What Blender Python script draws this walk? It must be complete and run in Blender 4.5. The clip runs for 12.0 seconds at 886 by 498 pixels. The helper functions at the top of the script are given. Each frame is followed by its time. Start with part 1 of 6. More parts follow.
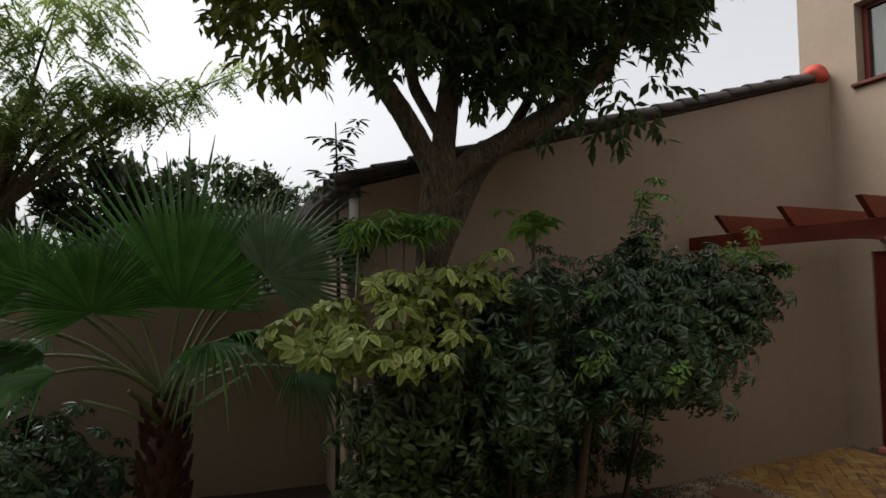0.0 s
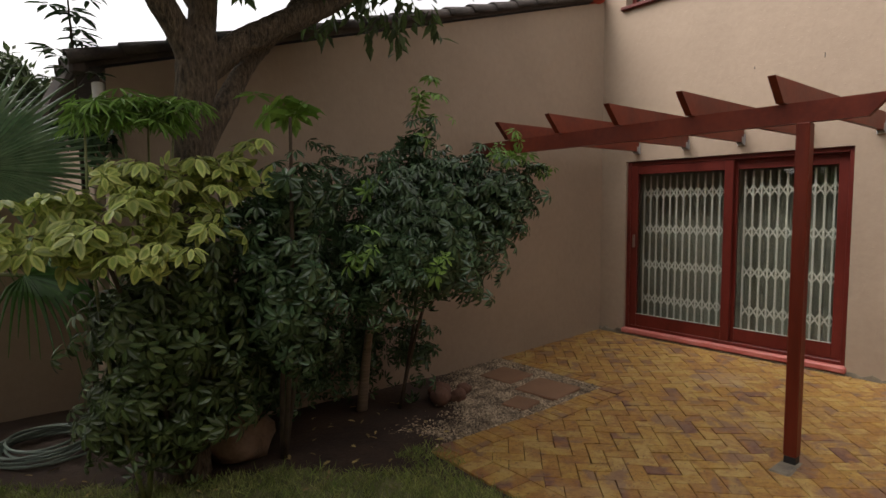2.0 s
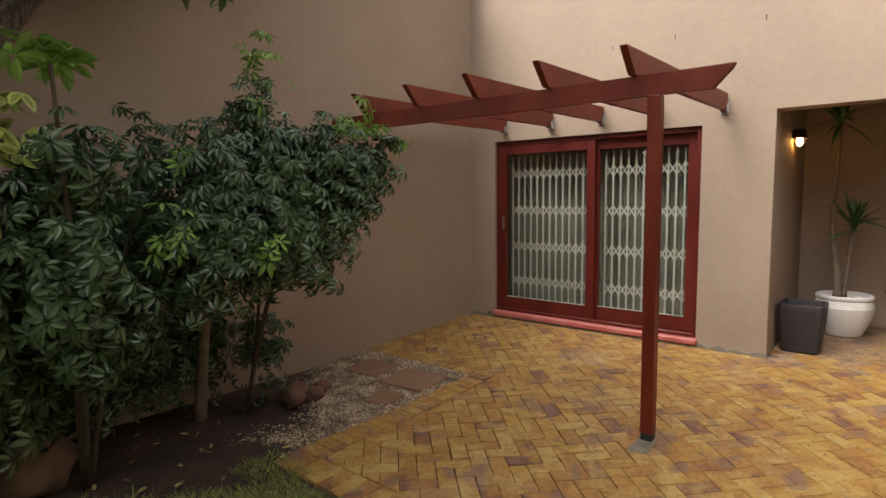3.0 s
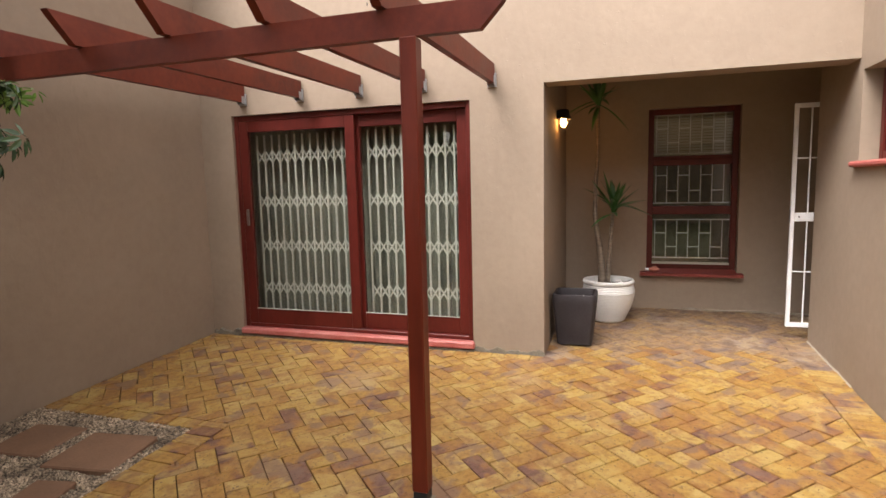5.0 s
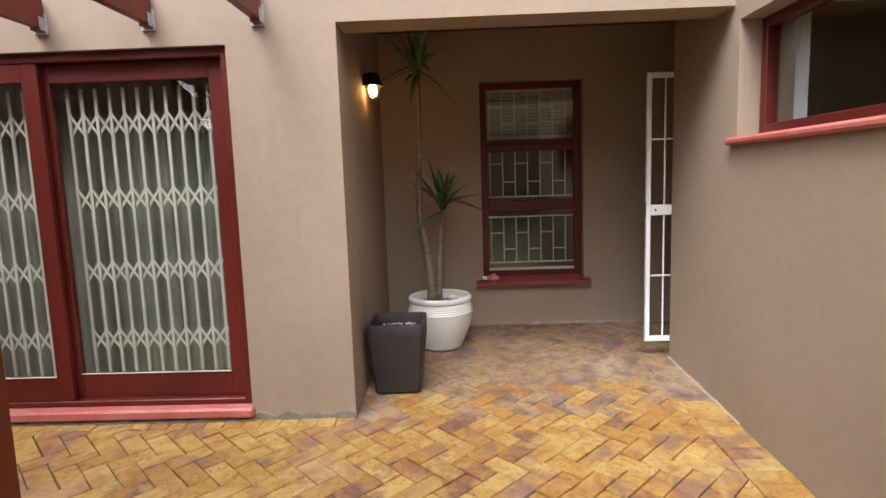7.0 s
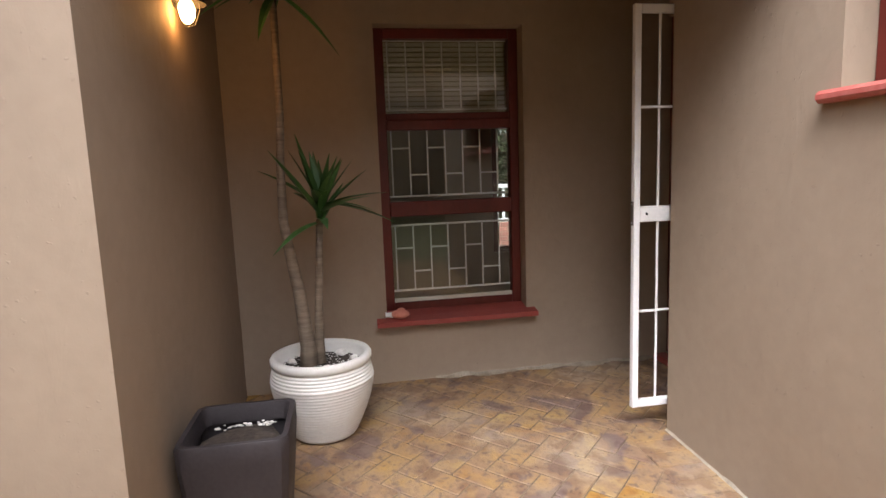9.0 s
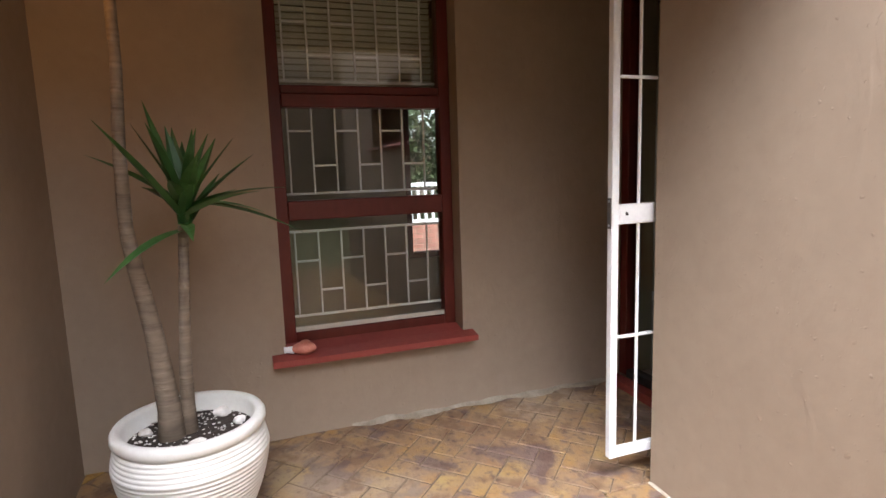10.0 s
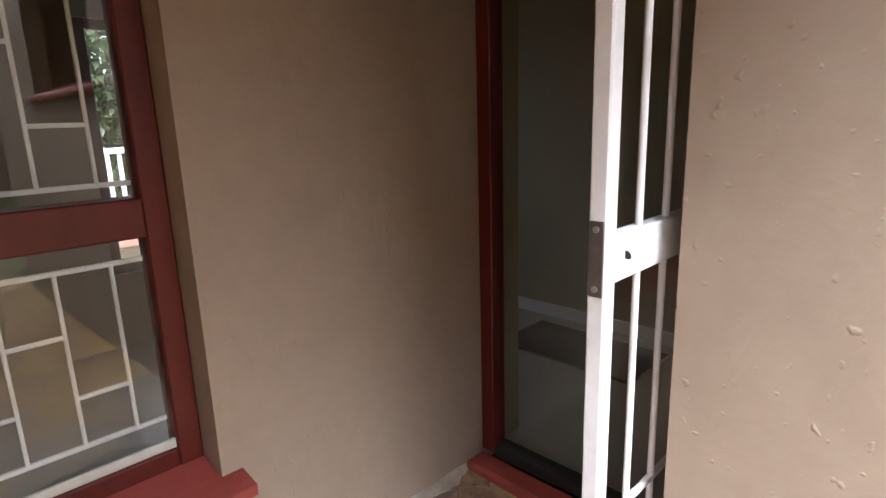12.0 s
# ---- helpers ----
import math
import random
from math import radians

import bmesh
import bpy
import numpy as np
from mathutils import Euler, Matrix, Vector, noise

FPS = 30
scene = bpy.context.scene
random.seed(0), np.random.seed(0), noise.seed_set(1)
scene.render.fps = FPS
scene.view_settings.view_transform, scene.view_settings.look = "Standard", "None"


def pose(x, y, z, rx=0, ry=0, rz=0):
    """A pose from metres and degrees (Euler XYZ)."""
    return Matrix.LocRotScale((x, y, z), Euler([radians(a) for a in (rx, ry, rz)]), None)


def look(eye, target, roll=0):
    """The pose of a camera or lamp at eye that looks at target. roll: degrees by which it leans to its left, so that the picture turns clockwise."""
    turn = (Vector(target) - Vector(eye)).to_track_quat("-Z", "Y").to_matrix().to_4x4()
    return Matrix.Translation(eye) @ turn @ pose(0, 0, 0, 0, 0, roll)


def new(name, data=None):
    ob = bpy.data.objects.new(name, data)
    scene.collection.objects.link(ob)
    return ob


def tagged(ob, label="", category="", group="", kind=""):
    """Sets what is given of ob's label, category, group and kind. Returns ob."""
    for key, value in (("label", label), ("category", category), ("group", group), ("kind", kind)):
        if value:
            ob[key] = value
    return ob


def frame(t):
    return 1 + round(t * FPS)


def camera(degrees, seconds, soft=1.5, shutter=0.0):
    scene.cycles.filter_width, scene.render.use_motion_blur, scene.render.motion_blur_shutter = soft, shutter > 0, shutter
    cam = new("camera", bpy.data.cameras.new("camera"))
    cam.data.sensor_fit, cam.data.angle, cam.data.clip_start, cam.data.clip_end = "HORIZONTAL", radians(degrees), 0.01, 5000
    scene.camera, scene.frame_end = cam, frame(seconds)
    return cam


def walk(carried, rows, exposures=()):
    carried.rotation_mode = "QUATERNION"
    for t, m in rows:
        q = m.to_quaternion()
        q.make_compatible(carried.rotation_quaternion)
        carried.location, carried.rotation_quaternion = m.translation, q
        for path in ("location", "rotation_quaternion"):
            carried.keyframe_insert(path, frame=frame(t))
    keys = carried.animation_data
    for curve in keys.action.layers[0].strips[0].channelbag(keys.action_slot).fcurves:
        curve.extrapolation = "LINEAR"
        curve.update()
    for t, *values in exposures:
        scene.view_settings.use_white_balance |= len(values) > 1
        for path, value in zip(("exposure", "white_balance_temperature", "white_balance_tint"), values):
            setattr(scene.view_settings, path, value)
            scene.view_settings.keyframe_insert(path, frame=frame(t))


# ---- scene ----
cam = camera(76.1, 12.0)
PATH = [
    (0, (0.227, 0.071, 1.735), (0.974, 1.92, 1.879), 0.1),
    (0.5, (0.253, 0.058, 1.678), (1.143, 1.848, 1.741), 0.2),
    (1, (0.321, 0.034, 1.626), (1.343, 1.753, 1.595), 0.1),
    (1.5, (0.432, 0.013, 1.595), (1.57, 1.655, 1.496), -0.1),
    (2, (0.581, -0.053, 1.596), (1.839, 1.495, 1.452), -0.2),
    (2.5, (0.773, -0.053, 1.555), (2.16, 1.379, 1.388), -0.4),
    (3, (1.038, 0.052, 1.525), (2.571, 1.322, 1.335), -0.6),
    (3.2, (1.142, 0.09, 1.51), (2.733, 1.287, 1.319), -0.8),
    (4.8, (2.048, 0.339, 1.472), (3.914, 1.021, 1.24), -1.1),
    (5, (2.164, 0.366, 1.464), (4.053, 0.984, 1.236), -1.3),
    (5.5, (2.475, 0.387, 1.443), (4.408, 0.844, 1.212), -1.5),
    (6, (2.855, 0.396, 1.418), (4.819, 0.693, 1.183), -1.7),
    (6.5, (3.238, 0.391, 1.4), (5.217, 0.547, 1.159), -1.8),
    (7, (3.641, 0.383, 1.386), (5.625, 0.437, 1.14), -1.9),
    (7.2, (3.795, 0.375, 1.357), (5.781, 0.393, 1.119), -2.0),
    (9, (5.242, 0.377, 1.347), (7.195, 0.046, 1.078), -2.1),
    (9.5, (5.607, 0.372, 1.324), (7.527, -0.119, 1.054), -1.9),
    (10, (5.988, 0.339, 1.299), (7.848, -0.341, 1.022), -1.8),
    (10.5, (6.37, 0.27, 1.331), (8.123, -0.627, 0.983), -1.7),
    (11, (6.737, 0.1, 1.337), (8.402, -0.938, 0.95), -1.9),
    (11.5, (7.064, -0.065, 1.336), (8.605, -1.267, 0.912), -2.0),
    (12, (7.341, -0.243, 1.329), (8.722, -1.618, 0.876), -1.8),
]
EXPOSURES = [(0, -2.2, 6500, 10), (1.0, -2.1, 6600, 11), (2.0, -1.65, 6800, 13), (3.0, -1.15, 6850, 14), (5.0, -0.75, 6650, 14), (7.0, -0.88, 6300, 14), (9.0, -0.72, 6250, 14), (10.5, -0.02, 6000, 13), (12, 0.38, 5800, 12)]
walk(cam, [(t, look(eye, target, roll)) for t, eye, target, roll in PATH], EXPOSURES)

# ---- world and sun: an overcast day ----
world = bpy.data.worlds.new("overcast_sky")
scene.world = world
world.use_nodes = True
wn, wl = world.node_tree.nodes, world.node_tree.links
wn.clear()
sky = wn.new("ShaderNodeTexSky")
sky.sky_type = "NISHITA"
sky.sun_disc = False
sky.sun_elevation, sky.sun_rotation = radians(57), radians(296)
sky.dust_density = 6.0
grey = wn.new("ShaderNodeHueSaturation")
grey.inputs["Saturation"].default_value = 0.12
grey.inputs["Value"].default_value = 8.0
back = wn.new("ShaderNodeBackground")
back.inputs["Strength"].default_value = 0.15
wout = wn.new("ShaderNodeOutputWorld")
wl.new(sky.outputs[0], grey.inputs["Color"])
wl.new(grey.outputs[0], back.inputs["Color"])
wl.new(back.outputs[0], wout.inputs["Surface"])

sun_data = bpy.data.lights.new("sun", "SUN")
sun_data.energy, sun_data.angle, sun_data.color = 0.5, radians(40), (1.0, 0.97, 0.93)
sun = new("sun", sun_data)
sun.matrix_world = look((-8.99, 4.38, 15.4), (0, 0, 0))


# ---- materials ----
def material(name, c1, c2, scale=6.0, rough=0.7, bump=0.15, fine=60.0, metal=0.0, rand="", spread=0.12, detail=4.0, spec=0.4, world_space=False, streak=(1, 1, 1), depth=0.01):
    """Two noises, one broad and one fine, mix c1 and c2 and roughen the surface. rand: 'island' or 'object' varies the brightness piece by piece."""
    m = bpy.data.materials.new(name)
    m.use_nodes = True
    nt, n = m.node_tree, m.node_tree.nodes
    bsdf = n["Principled BSDF"]
    if world_space:
        src = n.new("ShaderNodeNewGeometry").outputs["Position"]
    else:
        src = n.new("ShaderNodeTexCoord").outputs["Object"]
    mp = n.new("ShaderNodeMapping")
    mp.inputs["Scale"].default_value = streak
    nt.links.new(src, mp.inputs["Vector"])
    broad = n.new("ShaderNodeTexNoise")
    broad.inputs["Scale"].default_value, broad.inputs["Detail"].default_value = scale, detail
    small = n.new("ShaderNodeTexNoise")
    small.inputs["Scale"].default_value, small.inputs["Detail"].default_value = fine, 6.0
    for t in (broad, small):
        nt.links.new(mp.outputs[0], t.inputs["Vector"])
    add = n.new("ShaderNodeMath")
    add.operation = "MULTIPLY_ADD"
    nt.links.new(small.outputs["Fac"], add.inputs[0])
    add.inputs[1].default_value = 0.5
    nt.links.new(broad.outputs["Fac"], add.inputs[2])
    ramp = n.new("ShaderNodeValToRGB")
    ramp.color_ramp.elements[0].position, ramp.color_ramp.elements[1].position = 0.5, 1.0
    ramp.color_ramp.elements[0].color, ramp.color_ramp.elements[1].color = (*c1, 1), (*c2, 1)
    nt.links.new(add.outputs[0], ramp.inputs["Fac"])
    col = ramp.outputs["Color"]
    if rand:
        if rand == "island":
            r = n.new("ShaderNodeNewGeometry").outputs["Random Per Island"]
        else:
            r = n.new("ShaderNodeObjectInfo").outputs["Random"]
        rng = n.new("ShaderNodeMapRange")
        rng.inputs["To Min"].default_value, rng.inputs["To Max"].default_value = 1 - spread, 1 + spread
        nt.links.new(r, rng.inputs["Value"])
        hsv = n.new("ShaderNodeHueSaturation")
        nt.links.new(rng.outputs[0], hsv.inputs["Value"])
        nt.links.new(col, hsv.inputs["Color"])
        col = hsv.outputs["Color"]
    nt.links.new(col, bsdf.inputs["Base Color"])
    rr = n.new("ShaderNodeMapRange")
    rr.inputs["To Min"].default_value, rr.inputs["To Max"].default_value = max(0.02, rough - 0.12), min(1, rough + 0.1)
    nt.links.new(broad.outputs["Fac"], rr.inputs["Value"])
    nt.links.new(rr.outputs[0], bsdf.inputs["Roughness"])
    bsdf.inputs["Metallic"].default_value = metal
    bsdf.inputs["Specular IOR Level"].default_value = spec
    if bump:
        b = n.new("ShaderNodeBump")
        b.inputs["Strength"].default_value, b.inputs["Distance"].default_value = bump, depth
        nt.links.new(add.outputs[0], b.inputs["Height"])
        nt.links.new(b.outputs[0], bsdf.inputs["Normal"])
    return m


def paver_material(name, rand, dust=0.0):
    m = bpy.data.materials.new(name)
    m.use_nodes = True
    nt, n = m.node_tree, m.node_tree.nodes
    bsdf = n["Principled BSDF"]
    pos = n.new("ShaderNodeNewGeometry")
    r = pos.outputs["Random Per Island"] if rand == "island" else n.new("ShaderNodeObjectInfo").outputs["Random"]
    ramp = n.new("ShaderNodeValToRGB")
    e = ramp.color_ramp.elements
    stops = [(0, (0.13, 0.06, 0.042)), (0.035, (0.165, 0.083, 0.056)), (0.07, (0.215, 0.096, 0.034)), (0.15, (0.268, 0.133, 0.03)), (0.45, (0.308, 0.168, 0.036)), (0.7, (0.336, 0.203, 0.045)), (0.88, (0.38, 0.262, 0.088)), (1, (0.29, 0.16, 0.045))]
    e[0].position, e[0].color = stops[0][0], (*stops[0][1], 1)
    e[1].position, e[1].color = stops[-1][0], (*stops[-1][1], 1)
    for p, c in stops[1:-1]:
        e.new(p).color = (*c, 1)
    drift, shade = n.new("ShaderNodeTexNoise"), n.new("ShaderNodeMath")
    drift.inputs["Scale"].default_value, drift.inputs["Detail"].default_value = 6.5, 5.0
    nt.links.new(pos.outputs["Position"], drift.inputs["Vector"])
    shade.operation, shade.inputs[1].default_value = "MULTIPLY_ADD", 1.1
    shift = n.new("ShaderNodeMath")
    shift.operation, shift.inputs[1].default_value = "SUBTRACT", 0.55
    shift.use_clamp = True
    nt.links.new(drift.outputs["Fac"], shade.inputs[0])
    nt.links.new(r, shade.inputs[2])
    nt.links.new(shade.outputs[0], shift.inputs[0])
    nt.links.new(shift.outputs[0], ramp.inputs["Fac"])
    blot = n.new("ShaderNodeTexNoise")
    blot.inputs["Scale"].default_value, blot.inputs["Detail"].default_value = 9.0, 5.0
    pit = n.new("ShaderNodeTexNoise")
    pit.inputs["Scale"].default_value, pit.inputs["Detail"].default_value, pit.inputs["Distortion"].default_value = 62.0, 6.0, 0.5
    wide = n.new("ShaderNodeTexNoise")
    wide.inputs["Scale"].default_value, wide.inputs["Detail"].default_value = 1.4, 4.0
    spot = n.new("ShaderNodeTexNoise")
    spot.inputs["Scale"].default_value, spot.inputs["Detail"].default_value = 27.0, 6.0
    patch = n.new("ShaderNodeTexNoise")
    patch.inputs["Scale"].default_value, patch.inputs["Detail"].default_value, patch.inputs["Distortion"].default_value = 4.5, 7.0, 0.6
    for t in (blot, pit, wide, spot, patch):
        nt.links.new(pos.outputs["Position"], t.inputs["Vector"])

    def blend(kind, fac_src, lo, hi, amount, a, b):
        rg = n.new("ShaderNodeMapRange")
        rg.inputs["From Min"].default_value, rg.inputs["From Max"].default_value, rg.inputs["To Max"].default_value = lo, hi, amount
        nt.links.new(fac_src, rg.inputs["Value"])
        mx = n.new("ShaderNodeMix")
        mx.data_type, mx.blend_type = "RGBA", kind
        nt.links.new(rg.outputs[0], mx.inputs["Factor"])
        nt.links.new(a, mx.inputs["A"])
        mx.inputs["B"].default_value = (*b, 1)
        return mx.outputs["Result"]

    c = blend("MIX", blot.outputs["Fac"], 0.46, 0.68, 0.7, ramp.outputs["Color"], (0.22, 0.10, 0.033))
    c = blend("MULTIPLY", spot.outputs["Fac"], 0.45, 0.7, 0.75, c, (0.62, 0.5, 0.38))
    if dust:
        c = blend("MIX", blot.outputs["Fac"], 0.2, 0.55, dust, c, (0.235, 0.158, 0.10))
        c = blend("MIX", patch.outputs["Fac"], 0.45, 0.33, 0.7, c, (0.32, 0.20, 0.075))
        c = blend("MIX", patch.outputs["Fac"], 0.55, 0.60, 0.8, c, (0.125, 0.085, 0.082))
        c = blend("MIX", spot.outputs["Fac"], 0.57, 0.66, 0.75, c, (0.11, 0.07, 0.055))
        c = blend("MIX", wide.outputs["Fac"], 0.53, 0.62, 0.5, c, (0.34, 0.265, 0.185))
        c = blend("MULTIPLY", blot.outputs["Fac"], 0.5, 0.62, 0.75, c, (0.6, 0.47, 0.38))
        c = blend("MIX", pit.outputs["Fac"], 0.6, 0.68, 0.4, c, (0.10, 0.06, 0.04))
    else:
        c = blend("MIX", patch.outputs["Fac"], 0.46, 0.36, 0.5, c, (0.39, 0.27, 0.085))
        c = blend("MIX", patch.outputs["Fac"], 0.575, 0.63, 0.7, c, (0.155, 0.088, 0.064))
        c = blend("MIX", pit.outputs["Fac"], 0.6, 0.68, 0.75, c, (0.07, 0.036, 0.018))
        c = blend("MIX", wide.outputs["Fac"], 0.6, 0.75, 0.35, c, (0.36, 0.27, 0.18))
    nt.links.new(c, bsdf.inputs["Base Color"])
    rr = n.new("ShaderNodeMapRange")
    rr.inputs["To Min"].default_value, rr.inputs["To Max"].default_value = 0.4, 0.85
    nt.links.new(wide.outputs["Fac"], rr.inputs["Value"])
    nt.links.new(rr.outputs[0], bsdf.inputs["Roughness"])
    b = n.new("ShaderNodeBump")
    b.inputs["Strength"].default_value, b.inputs["Distance"].default_value = 0.5, 0.006
    nt.links.new(pit.outputs["Fac"], b.inputs["Height"])
    nt.links.new(b.outputs[0], bsdf.inputs["Normal"])
    return m


def leaf_material(name, c1, c2, spread=0.35, rough=0.45, glow=0.25):
    m = material(name, c1, c2, scale=9, rough=rough, bump=0.08, fine=40, rand="island", spread=spread, spec=0.45)
    n, nt = m.node_tree.nodes, m.node_tree
    bsdf, out = n["Principled BSDF"], n["Material Output"]
    tr = n.new("ShaderNodeBsdfTranslucent")
    nt.links.new(bsdf.inputs["Base Color"].links[0].from_socket, tr.inputs["Color"])
    mx = n.new("ShaderNodeMixShader")
    mx.inputs[0].default_value = glow
    nt.links.new(bsdf.outputs[0], mx.inputs[1])
    nt.links.new(tr.outputs[0], mx.inputs[2])
    nt.links.new(mx.outputs[0], out.inputs["Surface"])
    return m


def glass_material(name, tint=(0.93, 0.95, 0.94)):
    m = bpy.data.materials.new(name)
    m.use_nodes = True
    n, nt = m.node_tree.nodes, m.node_tree
    n.remove(n["Principled BSDF"])
    tr, gl, mx, lw = n.new("ShaderNodeBsdfTransparent"), n.new("ShaderNodeBsdfGlossy"), n.new("ShaderNodeMixShader"), n.new("ShaderNodeLayerWeight")
    power, fr = n.new("ShaderNodeMath"), n.new("ShaderNodeMath")
    power.operation, fr.operation = "POWER", "MULTIPLY_ADD"
    lw.inputs["Blend"].default_value = 0.5
    nt.links.new(lw.outputs["Facing"], power.inputs[0])
    power.inputs[1].default_value = 4.0
    nt.links.new(power.outputs[0], fr.inputs[0])
    fr.inputs[1].default_value, fr.inputs[2].default_value = 0.8, 0.055
    tr.inputs["Color"].default_value = (*tint, 1)
    gl.inputs["Roughness"].default_value = 0.01
    nt.links.new(fr.outputs[0], mx.inputs[0])
    nt.links.new(tr.outputs[0], mx.inputs[1])
    nt.links.new(gl.outputs[0], mx.inputs[2])
    nt.links.new(mx.outputs[0], n["Material Output"].inputs["Surface"])
    return m


PLASTER = material("beige_plaster", (0.275, 0.21, 0.155), (0.33, 0.255, 0.19), scale=1.1, rough=0.75, bump=0.4, fine=17, world_space=True, spec=0.3)
def trowel_marks(m):
    """Sparse lumps and long trowel smears over the plaster's own relief."""
    n, nt = m.node_tree.nodes, m.node_tree
    bump = next(k for k in n if k.bl_idname == "ShaderNodeBump")
    pos = n.new("ShaderNodeNewGeometry")
    lump, smear, stretch = n.new("ShaderNodeTexNoise"), n.new("ShaderNodeTexNoise"), n.new("ShaderNodeMapping")
    lump.inputs["Scale"].default_value, lump.inputs["Detail"].default_value = 48.0, 1.0
    smear.inputs["Scale"].default_value, smear.inputs["Detail"].default_value, smear.inputs["Distortion"].default_value = 5.0, 5.0, 0.8
    stretch.inputs["Scale"].default_value = (1.6, 1.6, 0.7)
    nt.links.new(pos.outputs["Position"], lump.inputs["Vector"])
    nt.links.new(pos.outputs["Position"], stretch.inputs["Vector"])
    nt.links.new(stretch.outputs[0], smear.inputs["Vector"])
    height = bump.inputs["Height"].links[0].from_socket
    for tex, lo, hi, amount in ((lump, 0.7, 0.82, 0.4), (smear, 0.5, 0.62, 0.18)):
        rg, add = n.new("ShaderNodeMapRange"), n.new("ShaderNodeMath")
        rg.inputs["From Min"].default_value, rg.inputs["From Max"].default_value, rg.inputs["To Max"].default_value = lo, hi, amount
        nt.links.new(tex.outputs["Fac"], rg.inputs["Value"])
        nt.links.new(height, add.inputs[0])
        nt.links.new(rg.outputs[0], add.inputs[1])
        height = add.outputs[0]
    nt.links.new(height, bump.inputs["Height"])


trowel_marks(PLASTER)
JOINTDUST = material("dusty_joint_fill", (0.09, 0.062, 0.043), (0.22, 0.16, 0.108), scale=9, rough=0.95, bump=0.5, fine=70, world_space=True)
# Darker than the plaster: the shade up under the ceiling is in this colour.
CEILINGSHADE = material("shade_brown_ceiling", (0.085, 0.052, 0.042), (0.115, 0.072, 0.058), scale=1.5, rough=0.8, bump=0.2, fine=25, world_space=True)
INNER = material("olive_inner_wall", (0.30, 0.27, 0.19), (0.34, 0.30, 0.22), scale=1.5, rough=0.8, bump=0.1, fine=50, world_space=True)
PATCH = material("bare_cement", (0.085, 0.072, 0.056), (0.21, 0.18, 0.135), scale=9, rough=0.9, bump=0.7, fine=70, world_space=True)
MORTAR = material("pale_mortar", (0.25, 0.21, 0.16), (0.40, 0.345, 0.275), scale=12, rough=0.9, bump=0.6, fine=60, world_space=True)
PINK = material("worn_red_sill_paint", (0.36, 0.075, 0.06), (0.46, 0.16, 0.14), scale=5, rough=0.5, bump=0.2, fine=45, world_space=True)
SILLRED = material("red_window_sill_paint", (0.21, 0.036, 0.028), (0.27, 0.056, 0.044), scale=5, rough=0.5, bump=0.2, fine=45, world_space=True)
WOOD = material("red_stained_timber", (0.068, 0.008, 0.005), (0.115, 0.014, 0.009), scale=3.0, rough=0.42, bump=0.2, fine=30, world_space=True, streak=(1, 1, 0.4))
BEAMWOOD = material("red_stained_beam", (0.095, 0.013, 0.006), (0.18, 0.029, 0.011), scale=3.0, rough=0.5, bump=0.25, fine=25, world_space=True)
POSTWOOD = material("red_stained_post", (0.085, 0.010, 0.004), (0.165, 0.022, 0.008), scale=4.0, rough=0.45, bump=0.2, fine=25, world_space=True, streak=(1, 1, 0.15))
WHITE = material("white_enamel", (0.68, 0.68, 0.68), (0.80, 0.80, 0.79), scale=6, rough=0.35, bump=0.05, fine=60)
TRELLIS = material("cream_trellis_enamel", (0.44, 0.43, 0.36), (0.54, 0.53, 0.46), scale=6, rough=0.4, bump=0.05, fine=60)
STEEL = material("galvanised_steel", (0.38, 0.39, 0.40), (0.55, 0.56, 0.57), scale=20, rough=0.4, bump=0.1, fine=90, metal=0.8)
DARKSTEEL = material("dull_lock_steel", (0.16, 0.15, 0.14), (0.24, 0.22, 0.20), scale=20, rough=0.4, bump=0.1, fine=90, metal=0.8)
BLACK = material("black_plastic", (0.012, 0.012, 0.013), (0.025, 0.025, 0.025), scale=8, rough=0.5, bump=0.1)
TILE = material("dark_roof_tile", (0.030, 0.024, 0.022), (0.075, 0.058, 0.05), scale=8, rough=0.75, bump=0.5, fine=50, rand="object", spread=0.25, world_space=True)
ORANGE = material("orange_ridge_cap", (0.40, 0.05, 0.028), (0.50, 0.08, 0.045), scale=8, rough=0.7, bump=0.4, world_space=True)
SOIL = material("damp_soil", (0.022, 0.013, 0.009), (0.055, 0.033, 0.022), scale=5, rough=0.9, bump=0.9, fine=40, world_space=True)
LAWNSOIL = material("lawn_thatch", (0.06, 0.07, 0.024), (0.15, 0.135, 0.06), scale=7, rough=0.95, bump=0.9, fine=60, world_space=True)
SAND = material("joint_sand", (0.02, 0.013, 0.008), (0.075, 0.05, 0.026), scale=8, rough=0.95, bump=0.6, fine=80, world_space=True)
GRASS = leaf_material("grass_blades", (0.12, 0.19, 0.04), (0.27, 0.28, 0.09), spread=0.5, rough=0.6)
BARK = material("grey_furrowed_bark", (0.024, 0.017, 0.012), (0.19, 0.145, 0.10), scale=46, rough=0.92, bump=1.0, fine=120, world_space=True, streak=(1, 1, 0.3), depth=0.04)
TWIG = material("brown_twig", (0.035, 0.026, 0.018), (0.08, 0.06, 0.04), scale=12, rough=0.85, bump=0.5, world_space=True)
SMOOTHBARK = material("pale_ringed_stem", (0.13, 0.10, 0.072), (0.255, 0.20, 0.15), scale=10, rough=0.8, bump=0.8, fine=30, world_space=True, streak=(0.5, 0.5, 4.5))
PALMBARK = material("red_brown_palm_fibre", (0.03, 0.011, 0.008), (0.08, 0.03, 0.019), scale=14, rough=0.9, bump=1.0, fine=40, world_space=True)
